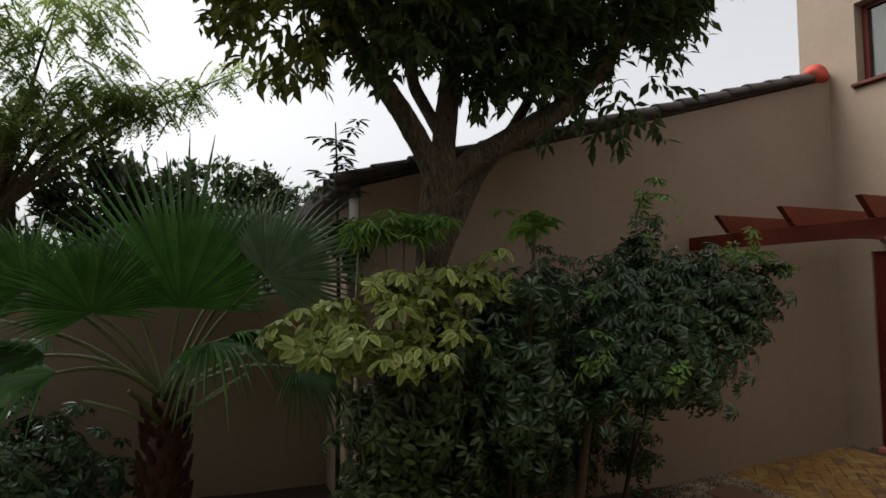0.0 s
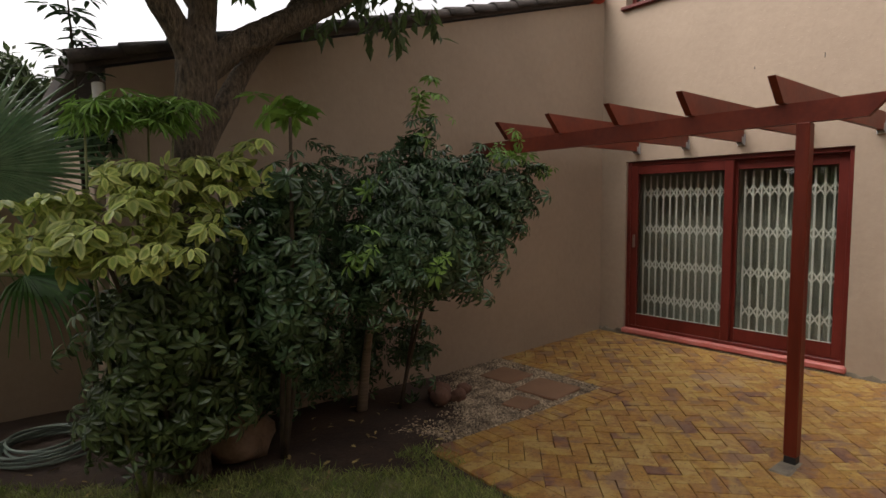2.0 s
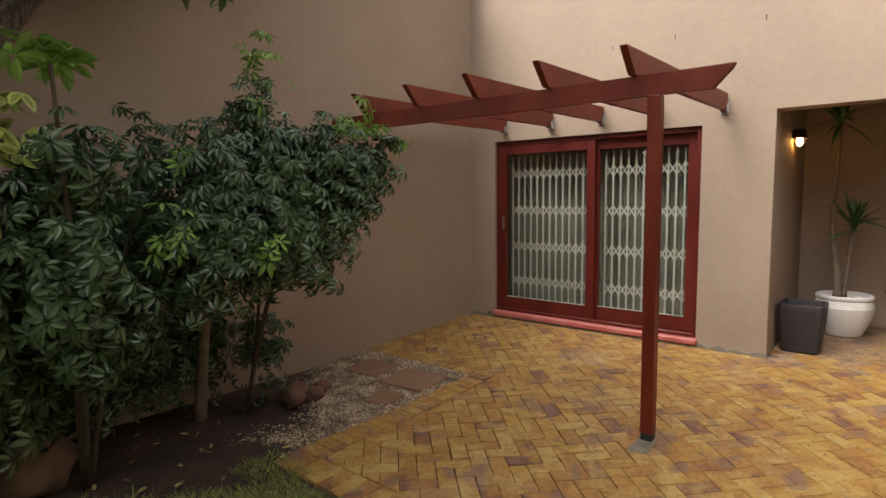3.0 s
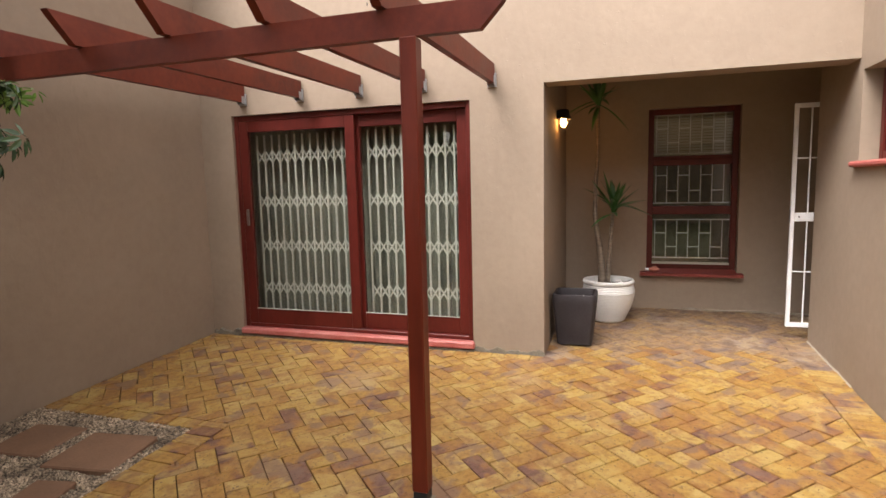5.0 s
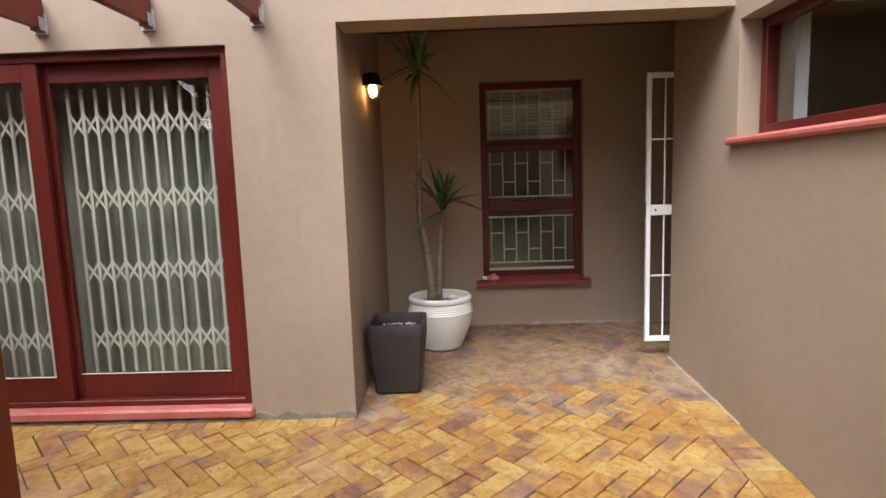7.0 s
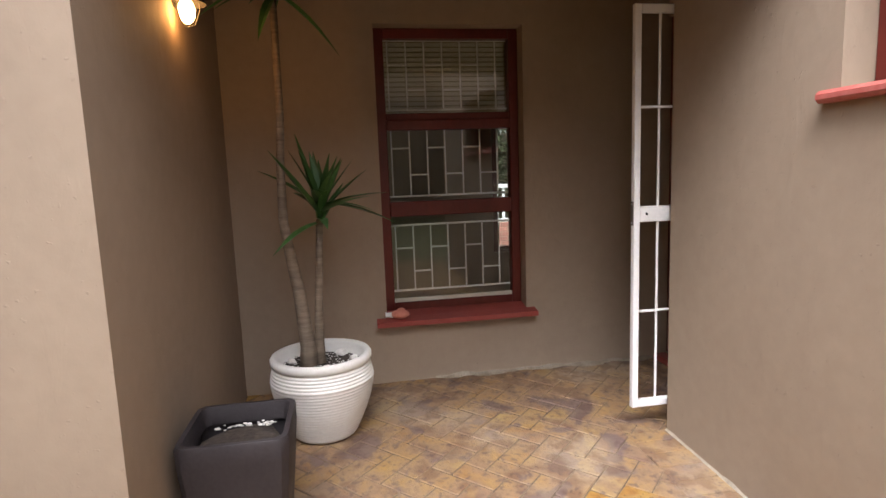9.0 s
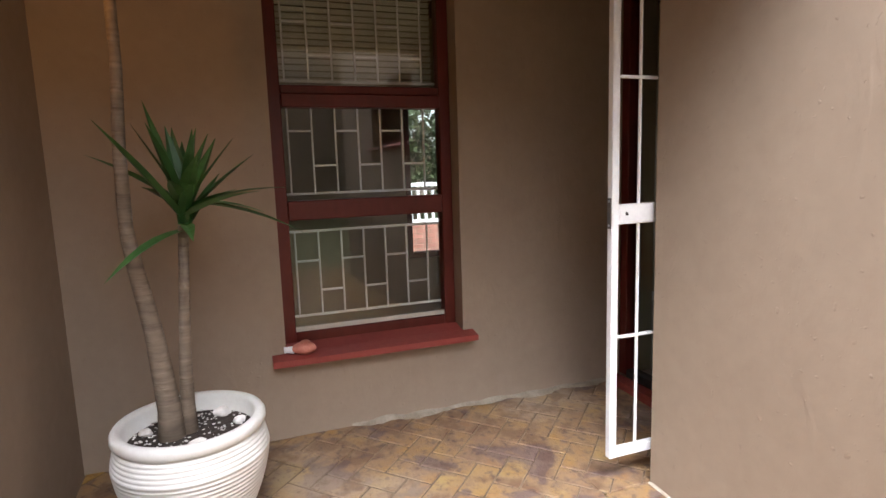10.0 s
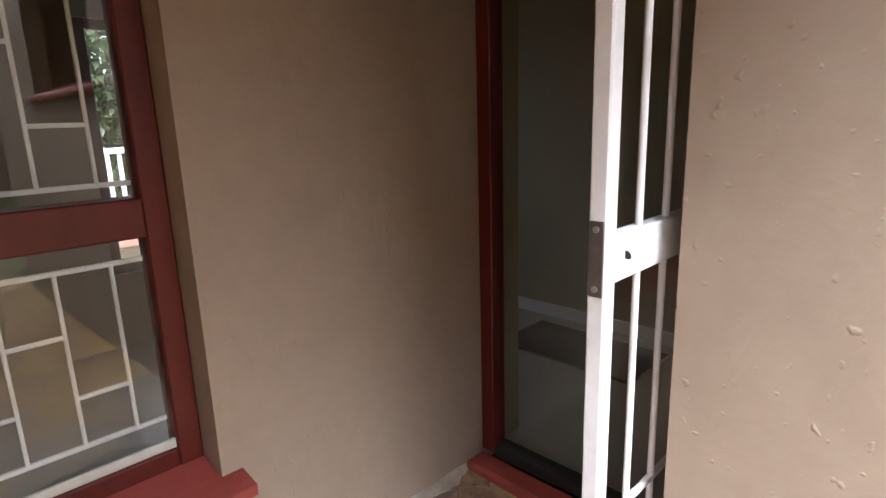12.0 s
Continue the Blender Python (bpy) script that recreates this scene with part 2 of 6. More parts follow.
TREELEAF = leaf_material("dark_tree_leaves", (0.042, 0.07, 0.025), (0.09, 0.13, 0.042), glow=0.5)
TREELEAF2 = leaf_material("yellow_green_tree_leaves", (0.12, 0.15, 0.025), (0.20, 0.21, 0.05), glow=0.35)
DARKLEAF = leaf_material("dark_umbrella_leaves", (0.034, 0.072, 0.034), (0.08, 0.132, 0.062), rough=0.22, glow=0.12)
FRESHLEAF = leaf_material("fresh_green_leaves", (0.12, 0.25, 0.045), (0.21, 0.35, 0.08), rough=0.4, glow=0.3)
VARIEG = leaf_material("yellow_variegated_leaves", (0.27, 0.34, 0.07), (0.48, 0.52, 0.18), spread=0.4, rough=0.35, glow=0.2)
# Greener lower leaves, darkened: the shade inside the shrub is in this colour.
VARIEGSHADE = leaf_material("shaded_green_variegated_leaves", (0.032, 0.062, 0.022), (0.085, 0.12, 0.04), spread=0.4, rough=0.35, glow=0.15)
FEATHER = leaf_material("feathery_light_leaves", (0.18, 0.26, 0.065), (0.29, 0.36, 0.12), spread=0.3, glow=0.6)
FARLEAF = leaf_material("far_tree_leaves", (0.035, 0.055, 0.022), (0.075, 0.10, 0.04), spread=0.4, glow=0.3)
VARIEGMID = leaf_material("variegated_leaf_centres", (0.17, 0.24, 0.05), (0.28, 0.36, 0.10), spread=0.35, rough=0.35, glow=0.2)
PALMLEAF = leaf_material("palm_fan_leaf", (0.038, 0.12, 0.017), (0.085, 0.195, 0.045), spread=0.35, rough=0.38, glow=0.4)
PALMPALE = leaf_material("palm_fan_pale_leaf", (0.10, 0.18, 0.09), (0.20, 0.28, 0.16), spread=0.2, rough=0.4, glow=0.35)
PETIOLE = material("green_petiole", (0.10, 0.13, 0.045), (0.20, 0.21, 0.09), scale=8, rough=0.5, bump=0.1)
YUCCA = leaf_material("yucca_leaf", (0.03, 0.09, 0.025), (0.06, 0.15, 0.04), spread=0.2, rough=0.4, glow=0.15)
ROCK = material("brown_boulder", (0.09, 0.055, 0.035), (0.20, 0.13, 0.085), scale=7, rough=0.9, bump=0.9, fine=35, world_space=True)
REDSTONE = material("reddish_stone", (0.09, 0.045, 0.03), (0.16, 0.085, 0.06), scale=9, rough=0.9, bump=0.7, world_space=True)
SLAB = material("brown_stepping_slab", (0.14, 0.075, 0.042), (0.21, 0.115, 0.066), scale=4, rough=0.75, bump=0.3, fine=60, world_space=True)
GRAVEL = material("pale_gravel", (0.075, 0.052, 0.034), (0.46, 0.36, 0.25), scale=6, rough=0.85, bump=0.2, rand="island", spread=0.7)
HOSE = material("grey_green_hose", (0.09, 0.12, 0.10), (0.16, 0.20, 0.17), scale=10, rough=0.5, bump=0.1)
POTWHITE = material("white_glazed_pot", (0.66, 0.64, 0.60), (0.76, 0.75, 0.71), scale=5, rough=0.55, bump=0.15, fine=50)
PLANTER = material("charcoal_planter", (0.021, 0.017, 0.019), (0.036, 0.030, 0.032), scale=6, rough=0.6, bump=0.3, fine=60)
POTSOIL = material("potting_soil", (0.02, 0.014, 0.011), (0.06, 0.045, 0.035), scale=25, rough=0.95, bump=1.0)
PEBBLE = material("white_pebbles", (0.45, 0.42, 0.38), (0.75, 0.73, 0.70), scale=9, rough=0.7, bump=0.2, rand="island", spread=0.3)
TERRACOTTA = material("pale_terracotta", (0.50, 0.17, 0.12), (0.60, 0.25, 0.18), scale=12, rough=0.7, bump=0.2)
CURTAIN = material("grey_green_curtain", (0.16, 0.16, 0.125), (0.215, 0.215, 0.17), scale=3, rough=0.9, bump=0.1, fine=80)
BLIND = material("pale_blind_slat", (0.45, 0.44, 0.37), (0.55, 0.53, 0.45), scale=4, rough=0.6, bump=0.05)
FLOORTILE = material("grey_floor_tile", (0.30, 0.28, 0.24), (0.38, 0.36, 0.31), scale=3, rough=0.35, bump=0.05, world_space=True)
FABRIC = material("white_curtain", (0.62, 0.63, 0.66), (0.72, 0.73, 0.75), scale=6, rough=0.9, bump=0.2)
GLASS = glass_material("window_glass")
PAVER_I, PAVER_O = paver_material("clay_paver_field", "island"), paver_material("clay_paver", "object")
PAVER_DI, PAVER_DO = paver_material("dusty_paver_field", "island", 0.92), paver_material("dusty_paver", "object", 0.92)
GRAVELBED = material("gravel_bed", (0.05, 0.035, 0.025), (0.13, 0.10, 0.07), scale=14, rough=0.95, bump=0.9, fine=70, world_space=True)

BULB = bpy.data.materials.new("lit_bulb_glass")
BULB.use_nodes = True
BULB.node_tree.nodes["Principled BSDF"].inputs["Base Color"].default_value = (0.9, 0.75, 0.5, 1)
BULB.node_tree.nodes["Principled BSDF"].inputs["Emission Color"].default_value = (1.0, 0.47, 0.13, 1)
BULB.node_tree.nodes["Principled BSDF"].inputs["Emission Strength"].default_value = 85.0

# ---- mesh helpers ----
rnd = random.Random(7)
nrg = np.random.default_rng(11)
ORIGIN = {}


class G:
    """Collects vertices and faces in world metres."""

    def __init__(self):
        self.v, self.f = [], []

    def add(self, verts, faces):
        k = len(self.v)
        self.v.extend(tuple(p) for p in verts)
        self.f.extend(tuple(i + k for i in q) for q in faces)
        return self

    def box(self, lo, hi, ch=0.004, m=None):
        """A box with chamfered edges, turned by m where given."""
        size = [b - a for a, b in zip(lo, hi)]
        c = min(ch, 0.45 * min(size))
        ids, verts, faces = {}, [], []
        for sx in (0, 1):
            for sy in (0, 1):
                for sz in (0, 1):
                    s = (sx, sy, sz)
                    for ax in range(3):
                        p = []
                        for k in range(3):
                            edge = hi[k] if s[k] else lo[k]
                            p.append(edge if k == ax else edge + (-c if s[k] else c))
                        ids[s, ax] = len(verts)
                        verts.append(p)
        quad = ((0, 0), (1, 0), (1, 1), (0, 1))

        def put(ax, val, a, b):
            s = [0, 0, 0]
            s[ax], s[(ax + 1) % 3], s[(ax + 2) % 3] = val, a, b
            return tuple(s)

        for ax in range(3):
            for val in (0, 1):
                q = [ids[put(ax, val, a, b), ax] for a, b in quad]
                faces.append(q if val else q[::-1])
            for a, b in quad:
                e, g = put(ax, 0, a, b), put(ax, 1, a, b)
                a1, a2 = (ax + 1) % 3, (ax + 2) % 3
                faces.append((ids[e, a1], ids[g, a1], ids[g, a2], ids[e, a2]))
        for sx in (0, 1):
            for sy in (0, 1):
                for sz in (0, 1):
                    faces.append([ids[(sx, sy, sz), k] for k in range(3)])
        if m is not None:
            verts = [m @ Vector(p) for p in verts]
        return self.add(verts, faces)

    def tube(self, pts, radii, n=10, caps=True, squash=1.0):
        pts = [Vector(p) for p in pts]
        if not isinstance(radii, (list, tuple)):
            radii = [radii] * len(pts)
        d = (pts[1] - pts[0]).normalized()
        side = d.orthogonal().normalized()
        verts, faces = [], []
        for i, p in enumerate(pts):
            t = (pts[min(i + 1, len(pts) - 1)] - pts[max(i - 1, 0)]).normalized()
            side = (side - t * side.dot(t)).normalized()
            up = t.cross(side)
            for k in range(n):
                a = 2 * math.pi * k / n
                verts.append(p + radii[i] * (math.cos(a) * side + squash * math.sin(a) * up))
        for i in range(len(pts) - 1):
            for k in range(n):
                a, b = i * n + k, i * n + (k + 1) % n
                faces.append((a, b, b + n, a + n))
        if caps:
            faces.append(tuple(range(n))[::-1])
            faces.append(tuple(range((len(pts) - 1) * n, len(pts) * n)))
        return self.add(verts, faces)

    def prism(self, poly, z0, z1):
        n = len(poly)
        verts = [(x, y, z0) for x, y in poly] + [(x, y, z1) for x, y in poly]
        faces = [tuple(range(n))[::-1], tuple(range(n, 2 * n))] + [(i, (i + 1) % n, n + (i + 1) % n, n + i) for i in range(n)]
        return self.add(verts, faces)

    def lathe(self, profile, centre, n=40):
        verts, faces = [], []
        for r, z in profile:
            for k in range(n):
                a = 2 * math.pi * k / n
                verts.append((centre[0] + r * math.cos(a), centre[1] + r * math.sin(a), centre[2] + z))
        for i in range(len(profile) - 1):
            for k in range(n):
                a, b = i * n + k, i * n + (k + 1) % n
                faces.append((a, b, b + n, a + n))
        faces.append(tuple(range(n))[::-1])
        faces.append(tuple(range((len(profile) - 1) * n, len(profile) * n)))
        return self.add(verts, faces)

    def blob(self, centre, radii, rough=0.15, sub=2, seed=0, flat=None):
        """An uneven stone."""
        bm = bmesh.new()
        bmesh.ops.create_icosphere(bm, subdivisions=sub, radius=1)
        out = []
        for v in bm.verts:
            k = 1 + rough * 2 * noise.noise(v.co * 1.3 + Vector((seed * 3.7, seed, 0))) + rough * 0.6 * noise.noise(v.co * 4 + Vector((seed, 0, 0)))
            out.append([centre[i] + radii[i] * k * v.co[i] for i in range(3)])
        faces = [[v.index for v in f.verts] for f in bm.faces]
        bm.free()
        return self.add(out, faces)


def mesh_of(name, g, mat, smooth=False, origin=(0, 0, 0)):
    me = bpy.data.meshes.new(name)
    ox, oy, oz = origin
    me.from_pydata([(x - ox, y - oy, z - oz) for x, y, z in g.v], [], g.f)
    for m in (mat if isinstance(mat, (list, tuple)) else [mat]):
        me.materials.append(m)
    if len(g.f) < 30000:
        bm = bmesh.new()
        bm.from_mesh(me)
        bmesh.ops.recalc_face_normals(bm, faces=bm.faces)
        bm.to_mesh(me)
        bm.free()
    if smooth:
        me.polygons.foreach_set("use_smooth", [True] * len(me.polygons))
        if smooth != "all":
            me.set_sharp_from_angle(angle=radians(40))
    me.update()
    return me


def thing(name, at, label, category, group="", kind=""):
    ob = new(name)
    ob.location = at
    ob.empty_display_size = 0.1
    ORIGIN[ob] = tuple(at)
    return tagged(ob, label, category, group, kind)


def part(name, g, mat, parent, label="", smooth=False, kind=""):
    origin = ORIGIN[parent]
    ob = new(name, mesh_of(name, g, mat, smooth, origin))
    ob.parent = parent
    ORIGIN[ob] = origin
    return tagged(ob, label, kind=kind)


def whole(name, g, mat, label, category, group="", kind="", smooth=False, at=(0, 0, 0)):
    """A thing or a piece of the setting that is one mesh."""
    ob = new(name, mesh_of(name, g, mat, smooth, at))
    ob.location = at
    ORIGIN[ob] = tuple(at)
    return tagged(ob, label, category, group, kind)


def structure(name, g, mat, label, category, smooth=False):
    return whole(name, g, mat, label, category, kind="structure", smooth=smooth)


def pav(x):
    """The height of the paving, which falls away from the house."""
    return 0.04 * (min(max(x, 4.2), 8.7) - 6.85)


def wall(axis, a0, a1, u0, u1, z0, z1, holes=()):
    """A wall between a0 and a1 on its axis, running from u0 to u1, with openings (u0, u1, z0, z1) through it."""
    us = sorted({u0, u1, *[h[0] for h in holes], *[h[1] for h in holes]})
    zs = sorted({z0, z1, *[h[2] for h in holes], *[h[3] for h in holes]})
    us, zs = [u for u in us if u0 <= u <= u1], [z for z in zs if z0 <= z <= z1]

    def solid(i, j):
        if not (0 <= i < len(us) - 1 and 0 <= j < len(zs) - 1):
            return False
        u, z = (us[i] + us[i + 1]) / 2, (zs[j] + zs[j + 1]) / 2
        return not any(h[0] < u < h[1] and h[2] < z < h[3] for h in holes)

    g, ids = G(), {}

    def vid(a, u, z):
        if (a, u, z) not in ids:
            ids[a, u, z] = len(g.v)
            g.v.append((a, u, z) if axis == "x" else (u, a, z))
        return ids[a, u, z]

    for i in range(len(us) - 1):
        for j in range(len(zs) - 1):
            if not solid(i, j):
                continue
            ua, ub, za, zb = us[i], us[i + 1], zs[j], zs[j + 1]
            for a in (a0, a1):
                g.f.append((vid(a, ua, za), vid(a, ub, za), vid(a, ub, zb), vid(a, ua, zb)))
            for di, dj, (p, q) in ((-1, 0, ((ua, za), (ua, zb))), (1, 0, ((ub, za), (ub, zb))), (0, -1, ((ua, za), (ub, za))), (0, 1, ((ua, zb), (ub, zb)))):
                if not solid(i + di, j + dj):
                    g.f.append((vid(a0, *p), vid(a1, *p), vid(a1, *q), vid(a0, *q)))
    return g


def frames_from(d, nrm):
    """Arrays of right-handed frames: along d, across, and the normal."""
    d = d / np.linalg.norm(d, axis=1, keepdims=True)
    side = np.cross(nrm, d)
    side /= np.linalg.norm(side, axis=1, keepdims=True) + 1e-9
    return d, side, np.cross(d, side)


LEAF_FINE = (np.array([(0, 0, 0), (0.3, 0.42, 0.05), (0.7, 0.36, 0.02), (1, 0, -0.1), (0.7, -0.36, 0.02), (0.3, -0.42, 0.05), (0.33, 0, -0.01), (0.7, 0, -0.04)]),
             [(0, 6, 1), (0, 5, 6), (1, 6, 7, 2), (6, 5, 4, 7), (2, 7, 3), (7, 4, 3)])
LEAF_PLAIN = (np.array([(0, 0, 0), (0.45, 0.5, 0.04), (1, 0, -0.12), (0.45, -0.5, 0.04), (0.5, 0, -0.04)]), [(0, 4, 1), (0, 3, 4), (1, 4, 2), (4, 3, 2)])
LEAF_VARIEG = (np.array([(0, 0, 0), (0.2, 0.36, 0.04), (0.5, 0.46, 0.03), (0.8, 0.28, -0.03), (1, 0, -0.1), (0.8, -0.28, -0.03), (0.5, -0.46, 0.03), (0.2, -0.36, 0.04), (0.12, 0, 0), (0.3, 0.2, 0.02), (0.58, 0.22, 0.0), (0.82, 0, -0.05), (0.58, -0.22, 0.0), (0.3, -0.2, 0.02)]),
               [(8, 9, 10, 11), (8, 11, 12, 13), (0, 1, 9, 8), (1, 2, 10, 9), (2, 3, 11, 10), (3, 4, 11), (0, 8, 13, 7), (7, 13, 12, 6), (6, 12, 11, 5), (5, 11, 4)])
BLADE = (np.array([(0, 0.5, 0), (0, -0.5, 0), (0.55, 0.38, 0.05), (0.55, -0.38, 0.05), (1, 0, 0.0)]), [(0, 1, 3, 2), (2, 3, 4)])


def leaves(pos, d, nrm, length, width, shape=LEAF_PLAIN):
    """One leaf for each row of pos, along d, facing nrm."""
    t, faces = shape
    d, s, n3 = frames_from(np.asarray(d, float), np.asarray(nrm, float))
    length, width = np.asarray(length)[:, None, None], np.asarray(width)[:, None, None]
    v = np.asarray(pos)[:, None, :] + t[None, :, 0:1] * length * d[:, None, :] + t[None, :, 1:2] * width * s[:, None, :] + t[None, :, 2:3] * length * n3[:, None, :]
    g, k = G(), len(t)
    g.v = [tuple(p) for p in v.reshape(-1, 3).tolist()]
    g.f = [tuple(q + i * k for q in f) for i in range(len(v)) for f in faces]
    return g


def joined(*gs):
    out = G()
    for g in gs:
        out.add(g.v, g.f)
    return out


def in_ellipsoids(shells, count, bias=0.55, clump=5.0, loose=0.065):
    """Points spread through ellipsoids (cx, cy, cz, rx, ry, rz), denser towards the outside, with their outward directions."""
    vol = np.array([s[3] * s[4] * s[5] for s in shells]) ** 0.75
    few = max(6, int(count / clump))
    which = nrg.choice(len(shells), few, p=vol / vol.sum())
    sh = np.array(shells)[which]
    u = nrg.normal(size=(few, 3))
    u /= np.linalg.norm(u, axis=1, keepdims=True)
    r = nrg.random(few) ** (1 / 3 * bias)
    wob = 1 + 0.16 * np.sin(5 * u[:, 0] + which) * np.cos(4 * u[:, 2] + 2 * which)
    pick = nrg.integers(0, few, count)
    at = (sh[:, :3] + u * sh[:, 3:] * (r * wob)[:, None])[pick]
    out = (u / sh[:, 3:] * sh[:, 3:].mean(axis=1, keepdims=True))[pick]
    at = at + np.clip(nrg.normal(0, 1, (count, 3)), -1.5, 1.5) * np.minimum(0.45 * sh[:, 3:][pick], loose)
    return at, out


def rosettes(centres, axes, per, length, ratio, droop, shape=LEAF_FINE):
    """Umbrella leaves: leaflets spreading from each centre round its axis."""
    P, D, N, L = [], [], [], []
    for c, a in zip(centres, axes):
        a = Vector(a).normalized()
        e = a.orthogonal().normalized()
        f = a.cross(e)
        k = per + rnd.randint(-1, 1)
        turn, size = rnd.random() * 6.28, length * rnd.uniform(0.7, 1.2)
        for i in range(k):
            w = turn + 2 * math.pi * i / k + rnd.uniform(-0.15, 0.15)
            out = math.cos(w) * e + math.sin(w) * f
            dr = droop + rnd.uniform(-0.25, 0.25)
            d = out * math.cos(dr) - a * math.sin(dr)
            P.append(Vector(c) + out * 0.012)
            D.append(d)
            N.append(a * math.cos(dr) + out * math.sin(dr))
            L.append(size * rnd.uniform(0.8, 1.1))
    L = np.array(L)
    return leaves(np.array(P), np.array(D), np.array(N), L, L * ratio, shape)


def bark_tube(pts, radii, n=36, step=0.045, depth=0.075):
    """A limb with furrowed bark: ridges that run along it and break up."""
    fine_p, fine_r = [], []
    for i in range(len(pts) - 1):
        a, b = Vector(pts[i]), Vector(pts[i + 1])
        k = max(1, int((b - a).length / step))
        for j in range(k):
            fine_p.append(a.lerp(b, j / k))
            fine_r.append(radii[i] + (radii[i + 1] - radii[i]) * j / k)
    fine_p.append(Vector(pts[-1]))
    fine_r.append(radii[-1])
    for _ in range(4):
        fine_p = [fine_p[0]] + [(fine_p[i - 1] + 2 * fine_p[i] + fine_p[i + 1]) / 4 for i in range(1, len(fine_p) - 1)] + [fine_p[-1]]
    g = G().tube(fine_p, fine_r, n)
    for i in range(len(fine_p)):
        for k in range(n):
            p = Vector(g.v[i * n + k])
            q = p - fine_p[i]
            ridge = abs(noise.noise(Vector((p.x * 26, p.y * 26, p.z * 7)))) - 0.25 + 0.5 * noise.noise(Vector((p.x * 60, p.y * 60, p.z * 22)))
            g.v[i * n + k] = tuple(fine_p[i] + q * (1 + depth * ridge + 0.05 * noise.noise(p * 5)))
    return g


def bent(a, b, sag=(0, 0, 0), n=6):
    """Points on a bent line from a to b."""
    a, b, s = Vector(a), Vector(b), Vector(sag)
    return [a.lerp(b, i / n) + s * math.sin(math.pi * i / n) for i in range(n + 1)]

# ---- the large structure ----
XD, YL, YR, XB, YA = 6.845, 4.38, -1.14, 8.62, 1.018
ZC = 2.62    # entrance ceiling, behind the lower lintel
GARDEN = -0.106


def ground_sheet():
    """One sheet from the courtyard to the horizon; lower under the paving."""
    xs = [-300, -60, -20, -9] + [round(-6 + 0.12 * i, 3) for i in range(126)] + [12, 25, 60, 300]
    ys = [-300, -60, -20, -8] + [round(-4 + 0.12 * i, 3) for i in range(82)] + [8, 12, 25, 60, 300]
    g = G()
    lawn = []
    for x in xs:
        for y in ys:
            paved = x > 2.98 and y < 3.0 or x > 5.0
            z = pav(x)
            if paved:
                z -= 0.03
            elif x < 9 and y < 6 and x > -6:
                z += 0.02 * noise.noise(Vector((x * 2.2, y * 2.2, 0))) + 0.006 * noise.noise(Vector((x * 9, y * 9, 0)))
            if 3.2 < x < 5.1 and 2.95 < y < 4.4:
                z -= 0.03
            if x > 8.7 and not paved:
                z = pav(8.7)
            g.v.append((x, y, z))
    ny = len(ys)
    for i in range(len(xs) - 1):
        for j in range(ny - 1):
            g.f.append((i * ny + j, (i + 1) * ny + j, (i + 1) * ny + j + 1, i * ny + j + 1))
            x, y = (xs[i] + xs[i + 1]) / 2, (ys[j] + ys[j + 1]) / 2
            lawn.append(1 if on_lawn(x, y) else 2 if (x > 2.98 and y < 3.0 or x > 5.0) else 3 if 3.3 < x < 5.0 and 3.0 < y < 3.25 + 1.0 * max(0.0, (x - 3.5) / 0.8) and y < 4.4 else 0)
    ob = structure("ground", g, [SOIL, LAWNSOIL, SAND, GRAVELBED], "dark damp garden soil with lawn and paving sand", "ground", smooth="all")
    ob.data.polygons.foreach_set("material_index", lawn)
    return ob


def on_lawn(x, y):
    if x > 2.88:
        return False
    edge = 4.55 - 0.62 * x + 0.07 * math.sin(4 * x) if x < 2.3 else 3.12 - 0.9 * (x - 2.3)
    return y < min(edge, 4.4)


ground_sheet()

structure("wall_house", wall("x", XD, XD + 0.25, YR - 0.28, 4.73, -0.4, 5.7, [(1.635, 4.02, 0.07, 2.16), (YR, YA, -0.4, 2.255), (2.6, 4.07, 4.05, 4.97)]), PLASTER,
          "beige painted plaster house wall with sliding door opening", "wall")
structure("wall_right", wall("y", YR - 0.28, YR, 3.6, XD, -0.4, 3.15, [(5.3, 6.79, 1.56, 2.17)]), PLASTER, "beige painted plaster wall with a high window", "wall")
structure("wall_entrance", wall("y", YR - 0.28, YR, XD + 0.25, 7.70, -0.4, ZC), PLASTER, "beige plaster wall beside the entrance gate", "wall")
structure("wall_jamb", wall("y", YR - 0.66, YR - 0.28, 7.45, 7.70, -0.4, ZC), PLASTER, "beige plaster jamb of the front door", "wall")
structure("wall_alcove", wall("y", YA, YA + 0.25, XD + 0.25, XB, -0.4, ZC), PLASTER, "beige plaster side wall of the entrance", "wall")
structure("wall_back", wall("x", XB, XB + 0.22, YR - 0.66, YA + 0.25, -0.4, ZC, [(-0.72, 0.165, 0.472, 2.20)]), PLASTER, "beige plaster entrance wall with a tall window", "wall")
structure("ceiling", G().box((XD + 0.25, -3.4, ZC), (11.5, 1.3, ZC + 0.15), 0.0005), CEILINGSHADE, "brown entrance ceiling with its shade in the colour", "ceiling")


def gable_wall():
    top = lambda x: 2.54 + 0.297 * (x - 1.27)
    g, n = G(), 2
    prof = [(1.27, -0.4), (XD, -0.4), (XD, top(XD)), (1.27, top(1.27))]
    verts = [(x, YL, z) for x, z in prof] + [(x, YL + 0.25, z) for x, z in prof]
    faces = [(0, 1, 2, 3), (7, 6, 5, 4)] + [(i, (i + 1) % 4, 4 + (i + 1) % 4, 4 + i) for i in range(4)]
    return g.add(verts, faces)


